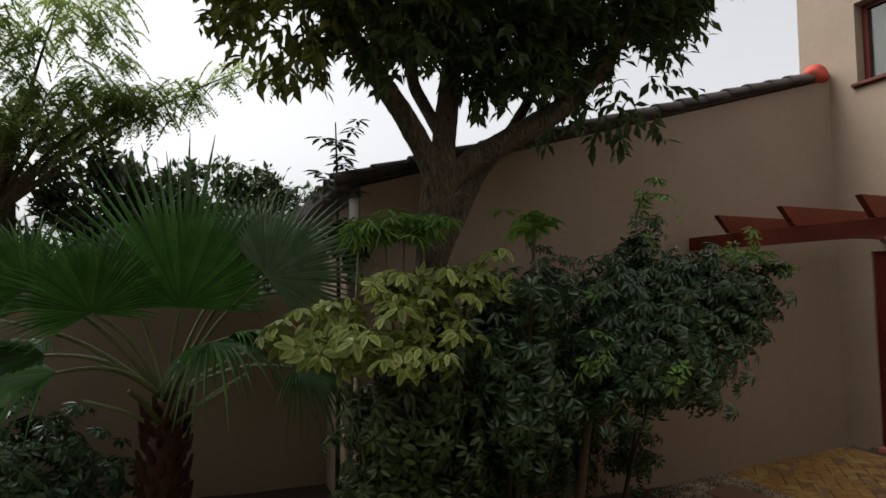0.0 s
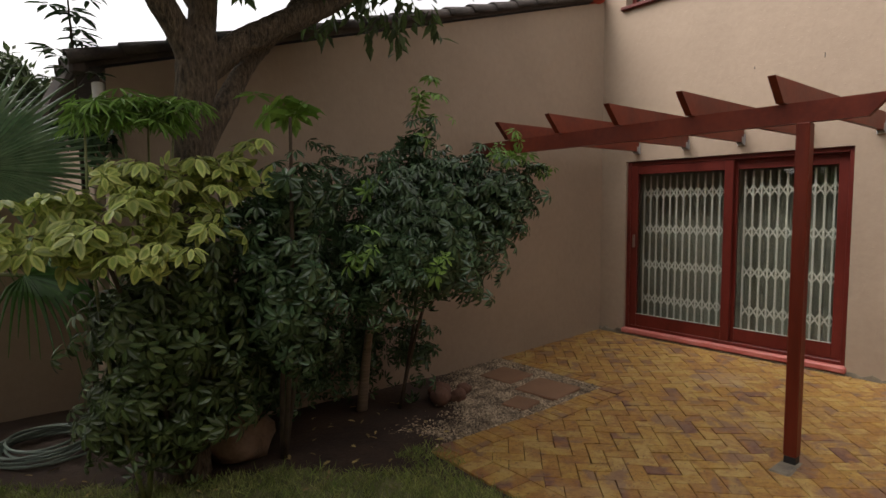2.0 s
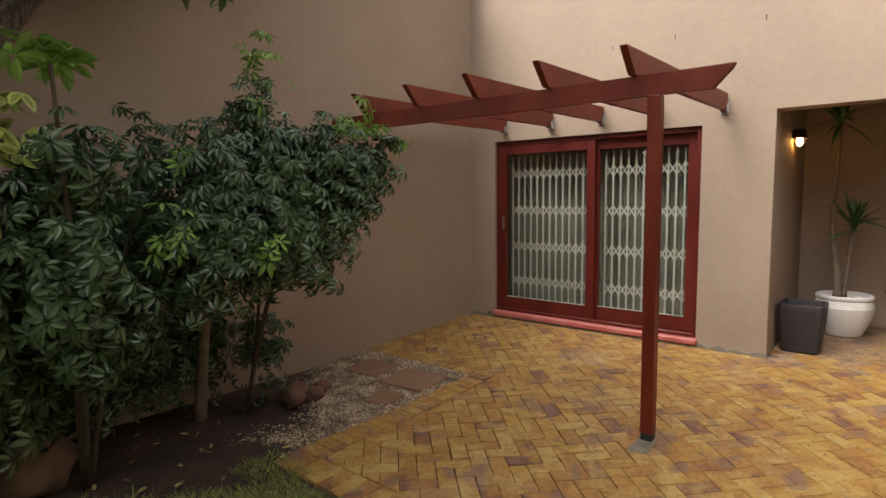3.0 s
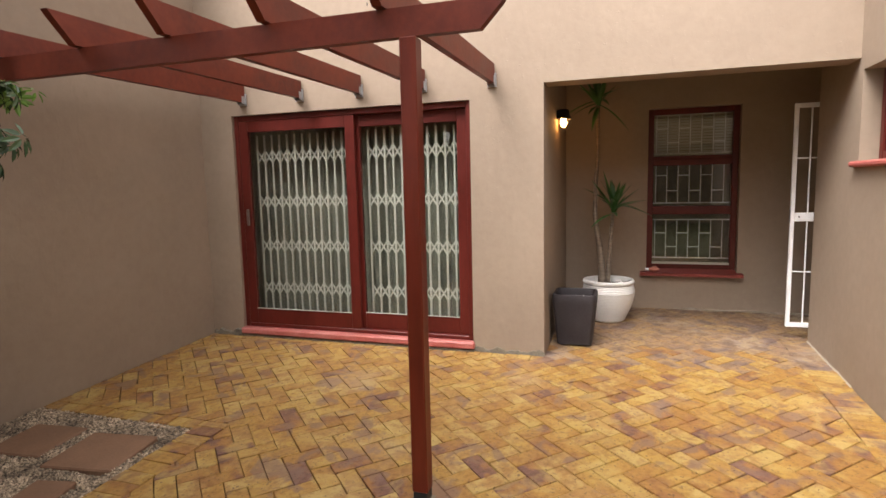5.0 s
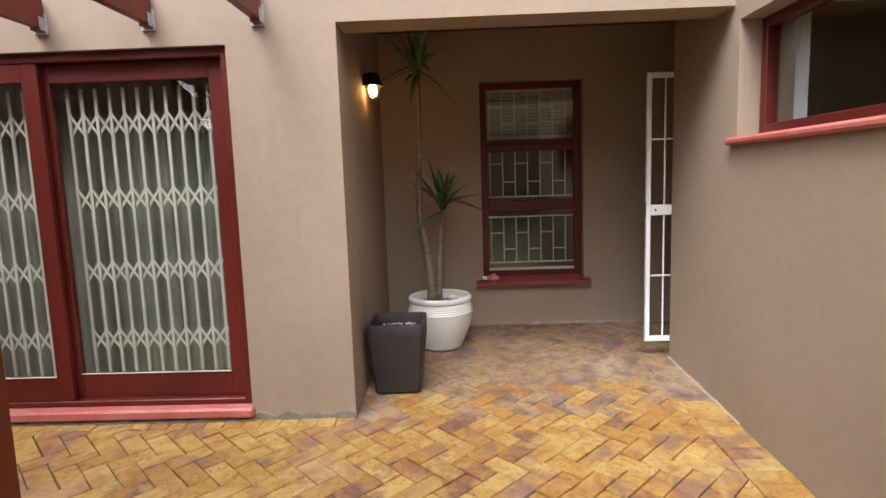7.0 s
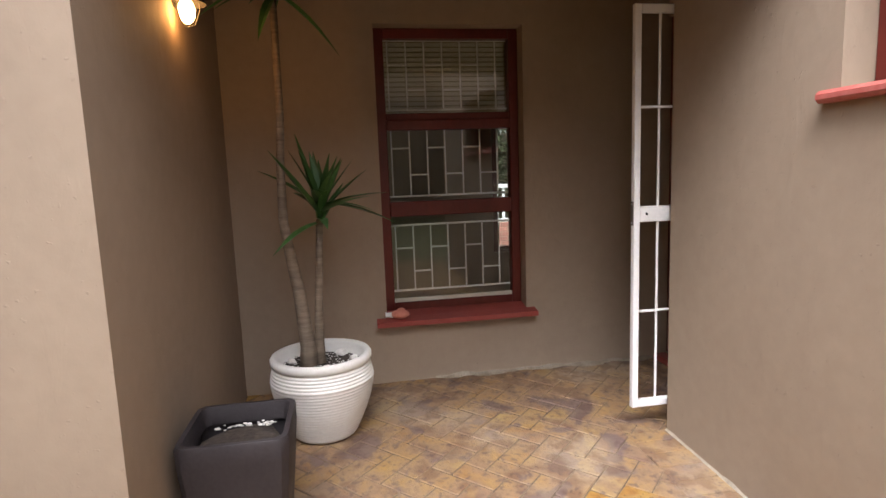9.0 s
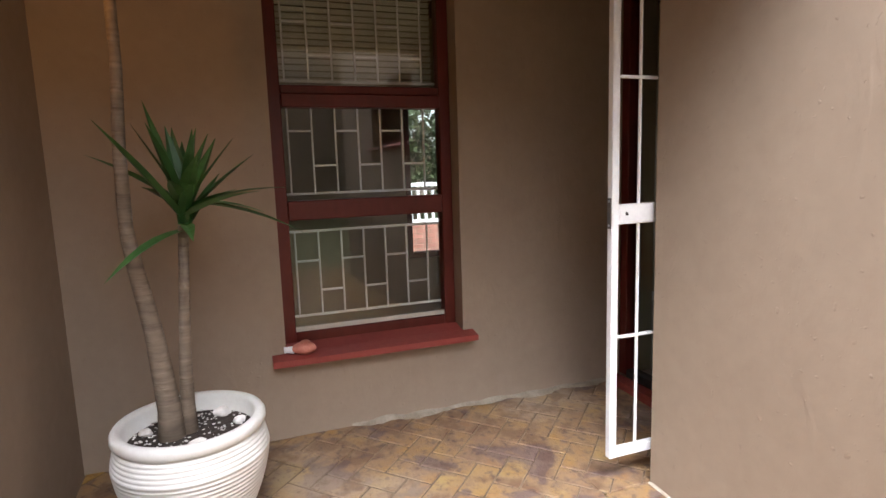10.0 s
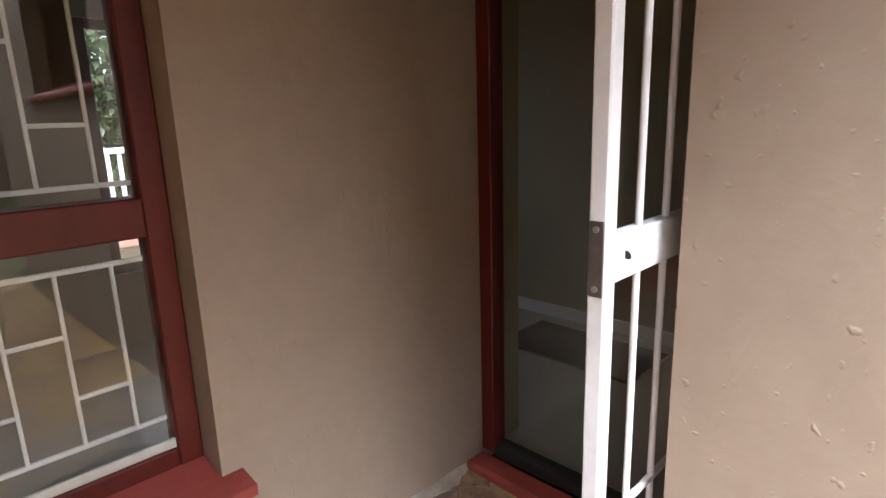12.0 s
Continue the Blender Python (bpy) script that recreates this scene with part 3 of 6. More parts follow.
structure("wall_garden", gable_wall(), PLASTER, "beige plaster gable wall with a sloping top", "wall")
structure("wall_garden_end", wall("x", 1.27, 1.5, YL + 0.25, 9.0, -0.4, 2.44), PLASTER, "beige plaster end wall under the eave", "wall")
structure("wall_boundary", wall("y", 5.65, 5.85, -6.0, 1.27, -0.4, 1.7), PLASTER, "unseen beige plaster wall added to hold back sky light behind the palm", "wall")
# Two unseen closing walls, made tall and near to block low sky light.
structure("wall_boundary_west", wall("x", -6.2, -6.0, -3.7, 5.85, -0.4, 6.2), PLASTER, "unseen beige plaster wall added to hold back sky light", "wall")
structure("wall_boundary_south", wall("y", -3.7, -3.5, -6.0, 3.6, -0.4, 5.6), PLASTER, "unseen beige plaster wall added to hold back sky light", "wall")
structure("wall_side", wall("x", 3.6, 3.85, -3.7, YR - 0.28, -0.4, 3.15), PLASTER, "beige plaster side wall of the house", "wall")


def roof_plane(x):
    return 2.56 + 0.297 * (x - 1.27)


def roof():
    """A tiled lean-to roof: sheathing, verge tiles along the gable, an end cap."""
    ob = thing("roof", (4.0, 6.5, 3.4), "dark concrete tiled roof sloping along the gable wall", "roof", kind="structure")
    g = G()
    x0, x1 = 1.12, XD - 0.01
    verts = [(x0, YL - 0.02, roof_plane(x0)), (x1, YL - 0.02, roof_plane(x1)), (x1, 9.2, roof_plane(x1)), (x0, 9.2, roof_plane(x0))]
    verts += [(x, y, z + 0.05) for x, y, z in verts]
    g.add(verts, [(0, 1, 2, 3), (7, 6, 5, 4)] + [(i, (i + 1) % 4, 4 + (i + 1) % 4, 4 + i) for i in range(4)])
    part("sheathing", g, TILE, ob)
    tile = G()
    length, n = 0.40, 10
    for k, (u, r) in enumerate(((0, 0.088), (length, 0.072))):
        for shell in (1.0, 0.8):
            for i in range(n + 1):
                a = math.pi * (-0.08 + 1.16 * i / n)
                tile.v.append((u, -math.cos(a) * r * shell * 1.15, math.sin(a) * r * shell))
    m = n + 1
    for i in range(n):
        tile.f += [(i, i + 1, 2 * m + i + 1, 2 * m + i), (m + i, 3 * m + i, 3 * m + i + 1, m + i + 1), (i, m + i, m + i + 1, i + 1), (2 * m + i, 2 * m + i + 1, 3 * m + i + 1, 3 * m + i)]
    tile.f += [(0, 2 * m, 3 * m, m), (n, m + n, 3 * m + n, 2 * m + n)]
    data = mesh_of("verge_tile", tile, TILE, "all")
    slope = math.degrees(math.atan(0.297))
    count = 17
    for row in range(3):
        for i in range(count):
            x = 1.06 + i * 0.318
            t = new("roof_tile", data)
            t.parent = ob
            place = pose(x + rnd.uniform(-0.006, 0.006), YL + 0.02 + row * 0.30, roof_plane(x) + 0.052 + rnd.uniform(-0.004, 0.004), rnd.uniform(-2, 2), -slope + rnd.uniform(-1, 1) + 1.5, 0)
            t.matrix_basis = pose(-4.0, -6.5, -3.4) @ place
    cap = G().blob((XD - 0.19, YL + 0.02, roof_plane(XD - 0.19) + 0.08), (0.17, 0.11, 0.11), 0.1, 3, 4)
    part("end_cap", cap, ORANGE, ob, "orange sealed cap where the roof meets the house wall", smooth="all")
    fascia = G().box((1.06, YL - 0.05, 2.47), (1.17, 9.2, 2.63), 0.02)
    part("gutter", fascia, TILE, ob, "dark eaves gutter")
    return ob


roof()
pipe = thing("downpipe", (1.21, YL + 0.05, -0.1), "beige downpipe with white outlet at the corner of the gable wall", "pipe")
part("pipe", G().tube([(1.21, YL + 0.04, -0.1), (1.21, YL + 0.04, 2.26)], 0.034, 12), PLASTER, pipe, "beige painted pipe", smooth=True)
part("outlet", G().tube([(1.23, YL + 0.03, 2.24), (1.23, YL + 0.03, 2.36), (1.23, YL + 0.05, 2.44)], 0.04, 12), WHITE, pipe, smooth=True)
part("bracket", G().box((1.165, YL - 0.005, 1.9), (1.27, YL + 0.085, 1.93)), PLASTER, pipe)


# ---- the rooms behind the openings ----
def room(name, x0, x1, y0, y1, z0, z1, skip, floor_mat, mat):
    t = 0.1
    faces = {"x0": ((x0 - t, y0, z0), (x0, y1, z1)), "x1": ((x1, y0, z0), (x1 + t, y1, z1)), "y0": ((x0, y0 - t, z0), (x1, y0, z1)), "y1": ((x0, y1, z0), (x1, y1 + t, z1))}
    for key, (lo, hi) in faces.items():
        if key not in skip:
            structure("wall_" + name, G().box(lo, hi, 0.0005), mat, "plain olive wall of a room indoors", "wall")
    structure("floor_" + name, G().box((x0 - t, y0 - t, z0 - 0.1), (x1 + t, y1 + t, z0), 0.0005), floor_mat, "grey tiled floor of a room indoors", "floor")
    if z1 != ZC:
        structure("ceiling_" + name, G().box((x0 - t, y0 - t, z1), (x1 + t, y1 + t, z1 + 0.1), 0.0005), mat, "plain ceiling of a room indoors", "ceiling")


room("lounge", 7.12, 10.4, 1.30, 4.3, 0.07, 2.46, ("x0",), FLOORTILE, INNER)
room("study", 8.86, 10.9, -1.60, 1.18, 0.07, ZC, ("x0", "x1"), FLOORTILE, INNER)
structure("wall_study", wall("x", 10.9, 11.0, -1.60, 1.18, 0.07, ZC, [(-1.52, -1.12, 0.50, 1.90)]), INNER, "plain olive wall with a narrow window indoors", "wall")
room("hall", 7.3, 10.9, -3.12, -1.92, 0.085, ZC, ("y1", "x1"), FLOORTILE, INNER)
# The opening is out of view, added to let daylight into the hall.
structure("wall_hall", wall("x", 10.9, 11.0, -3.12, -1.82, 0.085, ZC, [(-2.8, -2.3, 0.9, 2.0)]), INNER, "plain olive end wall of the hall with an added unseen light opening", "wall")
structure("wall_hall_return", G().box((XB, -1.92, 0.0), (10.9, -1.82, ZC), 0.0005), INNER, "plain olive wall beside the front door indoors", "wall")
structure("wall_hall_front", G().box((7.2, -1.92, 0.0), (7.70, YR - 0.66, ZC), 0.0005), INNER, "plain olive wall beside the front door indoors", "wall")
room("kitchen", 4.2, 6.83, -4.2, YR - 0.29, 0.07, 2.46, ("y1",), FLOORTILE, INNER)
room("bedroom", 7.11, 9.5, 2.2, 4.5, 3.0, 5.4, ("x0",), FLOORTILE, INNER)
structure("baseboard", G().box((7.32, -3.118, 0.085), (10.88, -3.10, 0.165), 0.004), WHITE, "white skirting board in the hall", "baseboard")


# ---- joinery ----
def sliding_door():
    ob = thing("door_1", (6.93, 2.83, 0.07), "red-stained timber sliding glass door, closed", "door", kind="structure")
    y0, y1, z0, z1 = 1.637, 4.018, 0.085, 2.158
    x0, x1 = 6.875, 6.985
    part("jamb", G().box((x0, y0, z0), (x1, y0 + 0.045, z1)), WOOD, ob)
    part("jamb", G().box((x0, y1 - 0.045, z0), (x1, y1, z1)), WOOD, ob)
    part("head", G().box((x0 + 0.002, y0 + 0.045, z1 - 0.05), (x1, y1 - 0.045, z1)), WOOD, ob)
    part("track", G().box((x0 + 0.002, y0 + 0.045, z0), (x1, y1 - 0.045, z0 + 0.035)), WOOD, ob)

    def leaf(name, a, b, x, label):
        lo, hi, st, d = z0 + 0.036, z1 - 0.052, 0.095, 0.042
        p = part(name, G().box((x, a, lo), (x + d, a + st, hi)).box((x, b - st, lo), (x + d, b, hi)).box((x + 0.002, a + st, hi - 0.105), (x + d - 0.002, b - st, hi)).box((x + 0.002, a + st, lo), (x + d - 0.002, b - st, lo + 0.15)), WOOD, ob, label)
        pane = part("pane", G().box((x + 0.018, a + st - 0.01, lo + 0.14), (x + 0.024, b - st + 0.01, hi - 0.095), 0.0005), GLASS, p, "clear glass pane")
        pane.visible_shadow = False
        part("glazing_bead", G().box((x - 0.004, a + st, lo + 0.15), (x + 0.004, b - st, lo + 0.156), 0.001), TRELLIS, p, "pale glazing bead")
        return p

    left = leaf("sliding_leaf", 2.735, y1 - 0.046, x0 + 0.006, "red-stained sliding leaf with a small lock")
    leaf("sliding_leaf", y0 + 0.046, 2.80, x0 + 0.054, "red-stained inner leaf")
    part("lock", G().box((x0 - 0.008, 3.90, 1.10), (x0 + 0.004, 3.935, 1.26), 0.006).tube([(x0 - 0.02, 3.917, 1.20), (x0 + 0.002, 3.917, 1.20)], 0.011, 12), DARKSTEEL, left, "small steel lock plate")
    return ob


sliding_door()
structure("trim_door_sill", G().box((6.80, 1.62, 0.022), (6.90, 4.03, 0.083), 0.012), PINK, "worn red-painted cement door sill", "sill")


def cement_fillet():
    """Ragged bare cement where the plaster meets the paving."""
    g = G()
    for y0, y1, deep, high in ((1.012, 1.62, 0.008, 0.06), (1.62, 4.03, 0.03, 0.035), (4.03, 4.36, 0.03, 0.10)):
        n = int((y1 - y0) / 0.025)
        for i in range(n):
            a, b = y0 + (y1 - y0) * i / n, y0 + (y1 - y0) * (i + 1) / n
            ha = high * (0.15 + 1.1 * abs(noise.noise(Vector((a * 6, 0, 2)))) + 0.5 * abs(noise.noise(Vector((a * 23, 0, 2)))))
            hb = high * (0.15 + 1.1 * abs(noise.noise(Vector((b * 6, 0, 2)))) + 0.5 * abs(noise.noise(Vector((b * 23, 0, 2)))))
            z = pav(XD) - 0.03
            d = XD - deep
            g.add([(d - 0.01, a, z), (d - 0.01, b, z), (d, b, z + 0.03 + hb), (d, a, z + 0.03 + ha), (XD + 0.002, a, z + 0.035 + ha), (XD + 0.002, b, z + 0.035 + hb)], [(0, 1, 2, 3), (3, 2, 5, 4)])
    return structure("trim_cement", g, PATCH, "ragged bare cement along the foot of the plaster", "trim")


cement_fillet()
back_fillet = G()
for i in range(90):
    a, b = -0.12 - i * 1.5 / 90, -0.12 - (i + 1) * 1.5 / 90
    h = lambda y: pav(XB) + 0.008 + 0.03 * abs(noise.noise(Vector((y * 5, 3, 1))))
    w = lambda y: (0.015 + 0.11 * abs(noise.noise(Vector((y * 3.1, 9, 1)))) + 0.03 * abs(noise.noise(Vector((y * 17, 9, 1))))) * min(1.0, (-0.1 - y) * 5)
    back_fillet.add([(XB - w(a), a, pav(XB) + 0.002), (XB - w(b), b, pav(XB) + 0.002), (XB + 0.002, b, h(b)), (XB + 0.002, a, h(a))], [(0, 1, 2, 3)])
structure("trim_mortar", back_fillet, MORTAR, "pale mortar smear along the entrance wall", "trim")


def bars(ob, x, ys, z0, z1, lo_bar, hi_bar, first):
    """A panel of white burglar bars with staggered cross pieces."""
    w = 0.008
    for y in ys:
        part("bar", G().box((x - 0.006, y - w / 2, z0), (x + 0.006, y + w / 2, z1), 0.002), WHITE, ob)
    for z, on in ((z0, lo_bar), (z1, hi_bar)):
        if on:
            part("rail", G().box((x - 0.005, ys[-1] - 0.07, z - 0.006), (x + 0.005, ys[0] + 0.07, z + 0.006), 0.002), WHITE, ob)
    for i in range(len(ys) - 1):
        f = 0.65 if (i + first) % 2 == 0 else 0.29
        z = z0 + f * (z1 - z0)
        part("cross_piece", G().box((x - 0.004, ys[i + 1], z - 0.005), (x + 0.004, ys[i], z + 0.005), 0.0015), WHITE, ob)


def entrance_window():
    ob = thing("window_1", (8.72, -0.28, 0.5), "three-light window with dark red timber frame in the entrance", "window", kind="structure")
    y0, y1, z0, z1 = -0.718, 0.163, 0.487, 2.198
    x0, x1 = 8.715, 8.785
    t = 0.058
    part("window_frame", G().box((x0, y0, z0), (x1, y0 + t, z1)).box((x0, y1 - t, z0), (x1, y1, z1)).box((x0 + 0.002, y0 + t, z1 - t), (x1, y1 - t, z1)).box((x0 + 0.002, y0 + t, z0), (x1, y1 - t, z0 + t)), WOOD, ob)
    part("transom", G().box((x0 - 0.012, y0 + t, 1.605), (x1, y1 - t, 1.665)), WOOD, ob)
    part("transom", G().box((x0 + 0.003, y0 + t, 1.665), (x1, y1 - t, 1.705)), WOOD, ob, "darker head of the lower sash")
    part("transom", G().box((x0 - 0.008, y0 + t, 1.085), (x1, y1 - t, 1.175)), WOOD, ob)
    for a, b in ((1.70, z1 - t), (1.172, 1.608), (z0 + t, 1.088)):
        p = part("pane", G().box((8.738, y0 + t - 0.005, a), (8.744, y1 - t + 0.005, b), 0.0005), GLASS, ob, "reflecting glass pane")
        p.visible_shadow = False
    part("glazing_bead", G().box((8.726, y0 + t, z0 + t), (8.737, y1 - t, z0 + t + 0.024), 0.002), TRELLIS, ob, "pale glazing bead")
    part("window_sill", G().add([(8.545, y0 - 0.055, 0.437), (8.545, y1 + 0.065, 0.437), (8.545, y1 + 0.065, 0.466), (8.545, y0 - 0.055, 0.466), (8.635, y0 - 0.055, 0.437), (8.635, y1 + 0.065, 0.437), (8.635, y1 + 0.065, 0.480), (8.635, y0 - 0.055, 0.480)],
                                [(0, 1, 2, 3), (4, 7, 6, 5), (3, 2, 6, 7), (0, 4, 5, 1), (0, 3, 7, 4), (1, 5, 6, 2)]).add([(8.634, y0 + 0.0, 0.480), (8.634, y1, 0.480), (8.74, y1, 0.503), (8.74, y0, 0.503), (8.74, y0, 0.475), (8.74, y1, 0.475), (8.634, y0, 0.475), (8.634, y1, 0.475)], [(0, 1, 2, 3), (2, 5, 4, 3), (0, 6, 7, 1), (6, 4, 5, 7)]), SILLRED, ob, "red-painted sloping sill")
    b = thing("burglar_bars", (8.775, -0.28, 0.55), "white steel burglar bars inside the entrance window", "bars")
    ys = [0.077 - 0.1115 * i for i in range(7)]
    bars(b, 8.775, ys, 0.61, 1.025, True, True, 0)
    bars(b, 8.775, ys, 1.205, 1.66, True, True, 0)
    bars(b, 8.775, ys, 1.73, 2.14, True, True, 0)
    bl = thing("venetian_blind", (8.88, -0.28, 1.7), "pale venetian blind lowered over the top light", "blind")
    for i in range(17):
        z = 2.17 - 0.03 * i
        m = pose(8.885, -0.28, z, 0, 58, 0)
        part("slat", G().box((-0.0125, -0.40, -0.0012), (0.0125, 0.40, 0.0012), 0.0005, m), BLIND, bl)
    return ob


entrance_window()
knob = thing("terracotta_ornament", (8.60, 0.10, 0.476), "pale terracotta shell-shaped ornament lying on the window sill", "ornament")
part("shell", G().blob((8.60, 0.085, 0.502), (0.045, 0.055, 0.028), 0.05, 3, 2).blob((8.60, 0.08, 0.52), (0.025, 0.028, 0.02), 0.05, 2, 5), TERRACOTTA, knob, smooth="all")
part("spout", G().tube([(8.605, 0.13, 0.496), (8.605, 0.165, 0.50), (8.605, 0.175, 0.50)], [0.018, 0.014, 0.017], 12), WHITE, knob, "pale grey stub", smooth=True)


def plain_window(name, axis, p0, p1, u0, u1, z0, z1, label, bays=1):
    ob = thing(name, ((p0 + p1) / 2, (u0 + u1) / 2, z0) if axis == "x" else ((u0 + u1) / 2, (p0 + p1) / 2, z0), label, "window", kind="structure")

    def bx(a0, a1, b0, b1, c0, c1, ch=0.004):
        return ((a0, b0, c0), (a1, b1, c1), ch) if axis == "x" else ((b0, a0, c0), (b1, a1, c1), ch)

    t = 0.055
    g = G()
    for args in ((p0, p1, u0, u0 + t, z0, z1), (p0, p1, u1 - t, u1, z0, z1), (p0 + 0.002, p1 - 0.002, u0 + t, u1 - t, z0, z0 + t), (p0 + 0.002, p1 - 0.002, u0 + t, u1 - t, z1 - t, z1)):
        g.box(*bx(*args))
    part("window_frame", g, WOOD, ob)
    step = (u1 - u0) / bays
    for i in range(1, bays):
        part("mullion", G().box(*bx(p0 + 0.003, p1 - 0.003, u0 + i * step - 0.03, u0 + i * step + 0.03, z0 + t, z1 - t)), WOOD, ob)
    mid = (p0 + p1) / 2
    for i in range(bays):
        p = part("pane", G().box(*bx(mid - 0.003, mid + 0.003, u0 + i * step + 0.03, u0 + (i + 1) * step - 0.03, z0 + t - 0.005, z1 - t + 0.005, 0.0005)), GLASS, ob, "dark reflecting glass pane")
        p.visible_shadow = False
    return ob


w2 = plain_window("window_2", "y", YR - 0.185, YR - 0.115, 5.302, 6.788, 1.562, 2.168, "wide high window with dark red timber frame", 1)
part("window_sill", G().box((5.2, YR - 0.113, 1.517), (6.85, YR + 0.045, 1.556), 0.012), PINK, w2, "red-painted cement sill")
w3 = plain_window("window_3", "x", XD + 0.13, XD + 0.19, 2.602, 4.068, 4.052, 4.968, "upper floor window with dark red timber frame", 2)
part("window_sill", G().box((XD - 0.05, 2.55, 4.005), (XD + 0.128, 4.12, 4.05), 0.01), WOOD, w3, "dark red sill")
plain_window("window_4", "x", 10.92, 10.98, -1.518, -1.122, 0.502, 1.898, "narrow far window of the room behind the entrance")
cu = thing("white_curtain", (6.68, YR - 0.27, 1.5), "white curtain edge behind the high window", "curtain")
g = G()
for i in range(13):
    x = 6.75 - 0.12 * i / 12
    g.v += [(x, YR - 0.275 + 0.008 * math.sin(i * 1.6), 1.45), (x, YR - 0.275 + 0.008 * math.sin(i * 1.6), 2.25)]
g.f = [(2 * i, 2 * i + 2, 2 * i + 3, 2 * i + 1) for i in range(12)]
part("drape", g, FABRIC, cu, smooth="all")
ub = thing("venetian_blind", (7.12, 3.3, 4.1), "pale venetian blind behind the upper window", "blind")
for i in range(26):
    part("slat", G().box((-0.0175, -0.70, -0.0012), (0.0175, 0.70, 0.0012), 0.0005, pose(7.13, 3.335, 4.95 - 0.034 * i, 0, 50, 0)), BLIND, ub)


def front_door():
    ob = thing("door_2", (8.1, -1.75, 0.09), "dark timber framed glass front door, ajar behind the gate", "door", kind="structure")
    y0, y1 = -1.76, -1.69
    part("door_frame", G().box((XB - 0.06, y0, 0.10), (XB - 0.002, y1, 2.25)).box((7.702, y0, 0.10), (7.765, y1, 2.25)).box((7.765, y0 + 0.002, 2.17), (XB - 0.06, y1, 2.25)), WOOD, ob)
    part("threshold", G().box((7.765, y0, 0.09), (XB - 0.06, y1 - 0.003, 0.135)), BLACK, ob, "black rubber threshold strip")
    p = part("pane", G().box((7.765, -1.732, 0.135), (XB - 0.06, -1.726, 2.17), 0.0005), GLASS, ob, "clear glass pane")
    p.visible_shadow = False
    return ob


front_door()
structure("wall_over_door", G().box((7.702, -1.78, 2.252), (XB - 0.002, -1.67, ZC), 0.001), PLASTER, "beige plaster above the front door", "wall")
structure("trim_front_sill", G().box((7.702, -1.687, 0.03), (XB - 0.003, -1.59, 0.098), 0.012), SILLRED, "dark red painted front door step", "sill")
mat_ = thing("door_mat", (8.9, -2.75, 0.09), "dark door mat on the hall floor", "mat")
part("pile", G().box((8.45, -2.98, 0.0855), (9.25, -2.55, 0.10), 0.006), BLACK, mat_)

foot = G()
for i in range(30):
    a, b = 6.65 + i * 0.035, 6.65 + (i + 1) * 0.035
    h = lambda x: 0.004 + 0.016 * abs(noise.noise(Vector((x * 7, 1, 4))))
    foot.add([(a, YR + 0.012, pav(a) - 0.002), (b, YR + 0.012, pav(b) - 0.002), (b, YR + 0.002, pav(b) + h(b)), (a, YR + 0.002, pav(a) + h(a))], [(0, 1, 2, 3)])
structure("trim_mortar", foot, MORTAR, "thin pale mortar line along the foot of the wall", "trim")

# ---- pergola ----
def pergola():
    ob = thing("pergola", (4.645, 1.335, pav(4.6)), "red-stained timber pergola fixed to the house wall", "pergola")
    post = part("post", G().box((4.611, 1.275, pav(4.6) + 0.05), (4.693, 1.355, 2.125), 0.006), POSTWOOD, ob)
    part("post_shoe", G().box((4.615, 1.279, pav(4.6) - 0.01), (4.689, 1.351, pav(4.6) + 0.05), 0.004), BLACK, ob, "dark metal post shoe")
    # cross beam with a slanting cut at the free end
    yb0, yb1, za, zb = 0.865, YL - 0.004, 2.125, 2.255
    v = []
    for x in (4.62, 4.668):
        v += [(x, yb0, zb), (x, yb0 + 0.02, zb - 0.03), (x, yb0 + 0.115, za), (x, yb1, za), (x, yb1, zb)]
    part("cross_beam", G().add(v, [(0, 1, 2, 3, 4), (9, 8, 7, 6, 5)] + [(i, (i + 1) % 5, 5 + (i + 1) % 5, 5 + i) for i in range(5)]), BEAMWOOD, ob)
    for y in (3.87, 3.25, 2.645, 2.045, 1.44):
        z0, z1, w = 2.257, 2.412, 0.024
        v = []
        for yy in (y - w, y + w):
            v += [(4.43, yy, z1), (4.45, yy, z1 - 0.025), (4.575, yy, z0), (XD - 0.012, yy, z0 + 0.02), (XD - 0.012, yy, z1 + 0.02)]
        r = part("rafter", G().add(v, [(0, 1, 2, 3, 4), (9, 8, 7, 6, 5)] + [(i, (i + 1) % 5, 5 + (i + 1) % 5, 5 + i) for i in range(5)]), BEAMWOOD, ob)
        part("hanger", G().box((XD - 0.016, y - 0.038, z0 - 0.012), (XD - 0.001, y + 0.038, z0 + 0.10), 0.002).box((XD - 0.06, y - 0.0285, z0 + 0.005), (XD - 0.014, y - 0.0255, z0 + 0.075), 0.001).box((XD - 0.06, y + 0.0255, z0 + 0.005), (XD - 0.014, y + 0.0285, z0 + 0.075), 0.001), STEEL, r, "galvanised joist hanger")
    return ob


pergola()
whole("post_footing", G().box((4.43, 1.25, pav(4.45) - 0.03), (4.70, 1.375, pav(4.6) + 0.004), 0.01), PATCH, "rough cement pad under the pergola post", "footing")


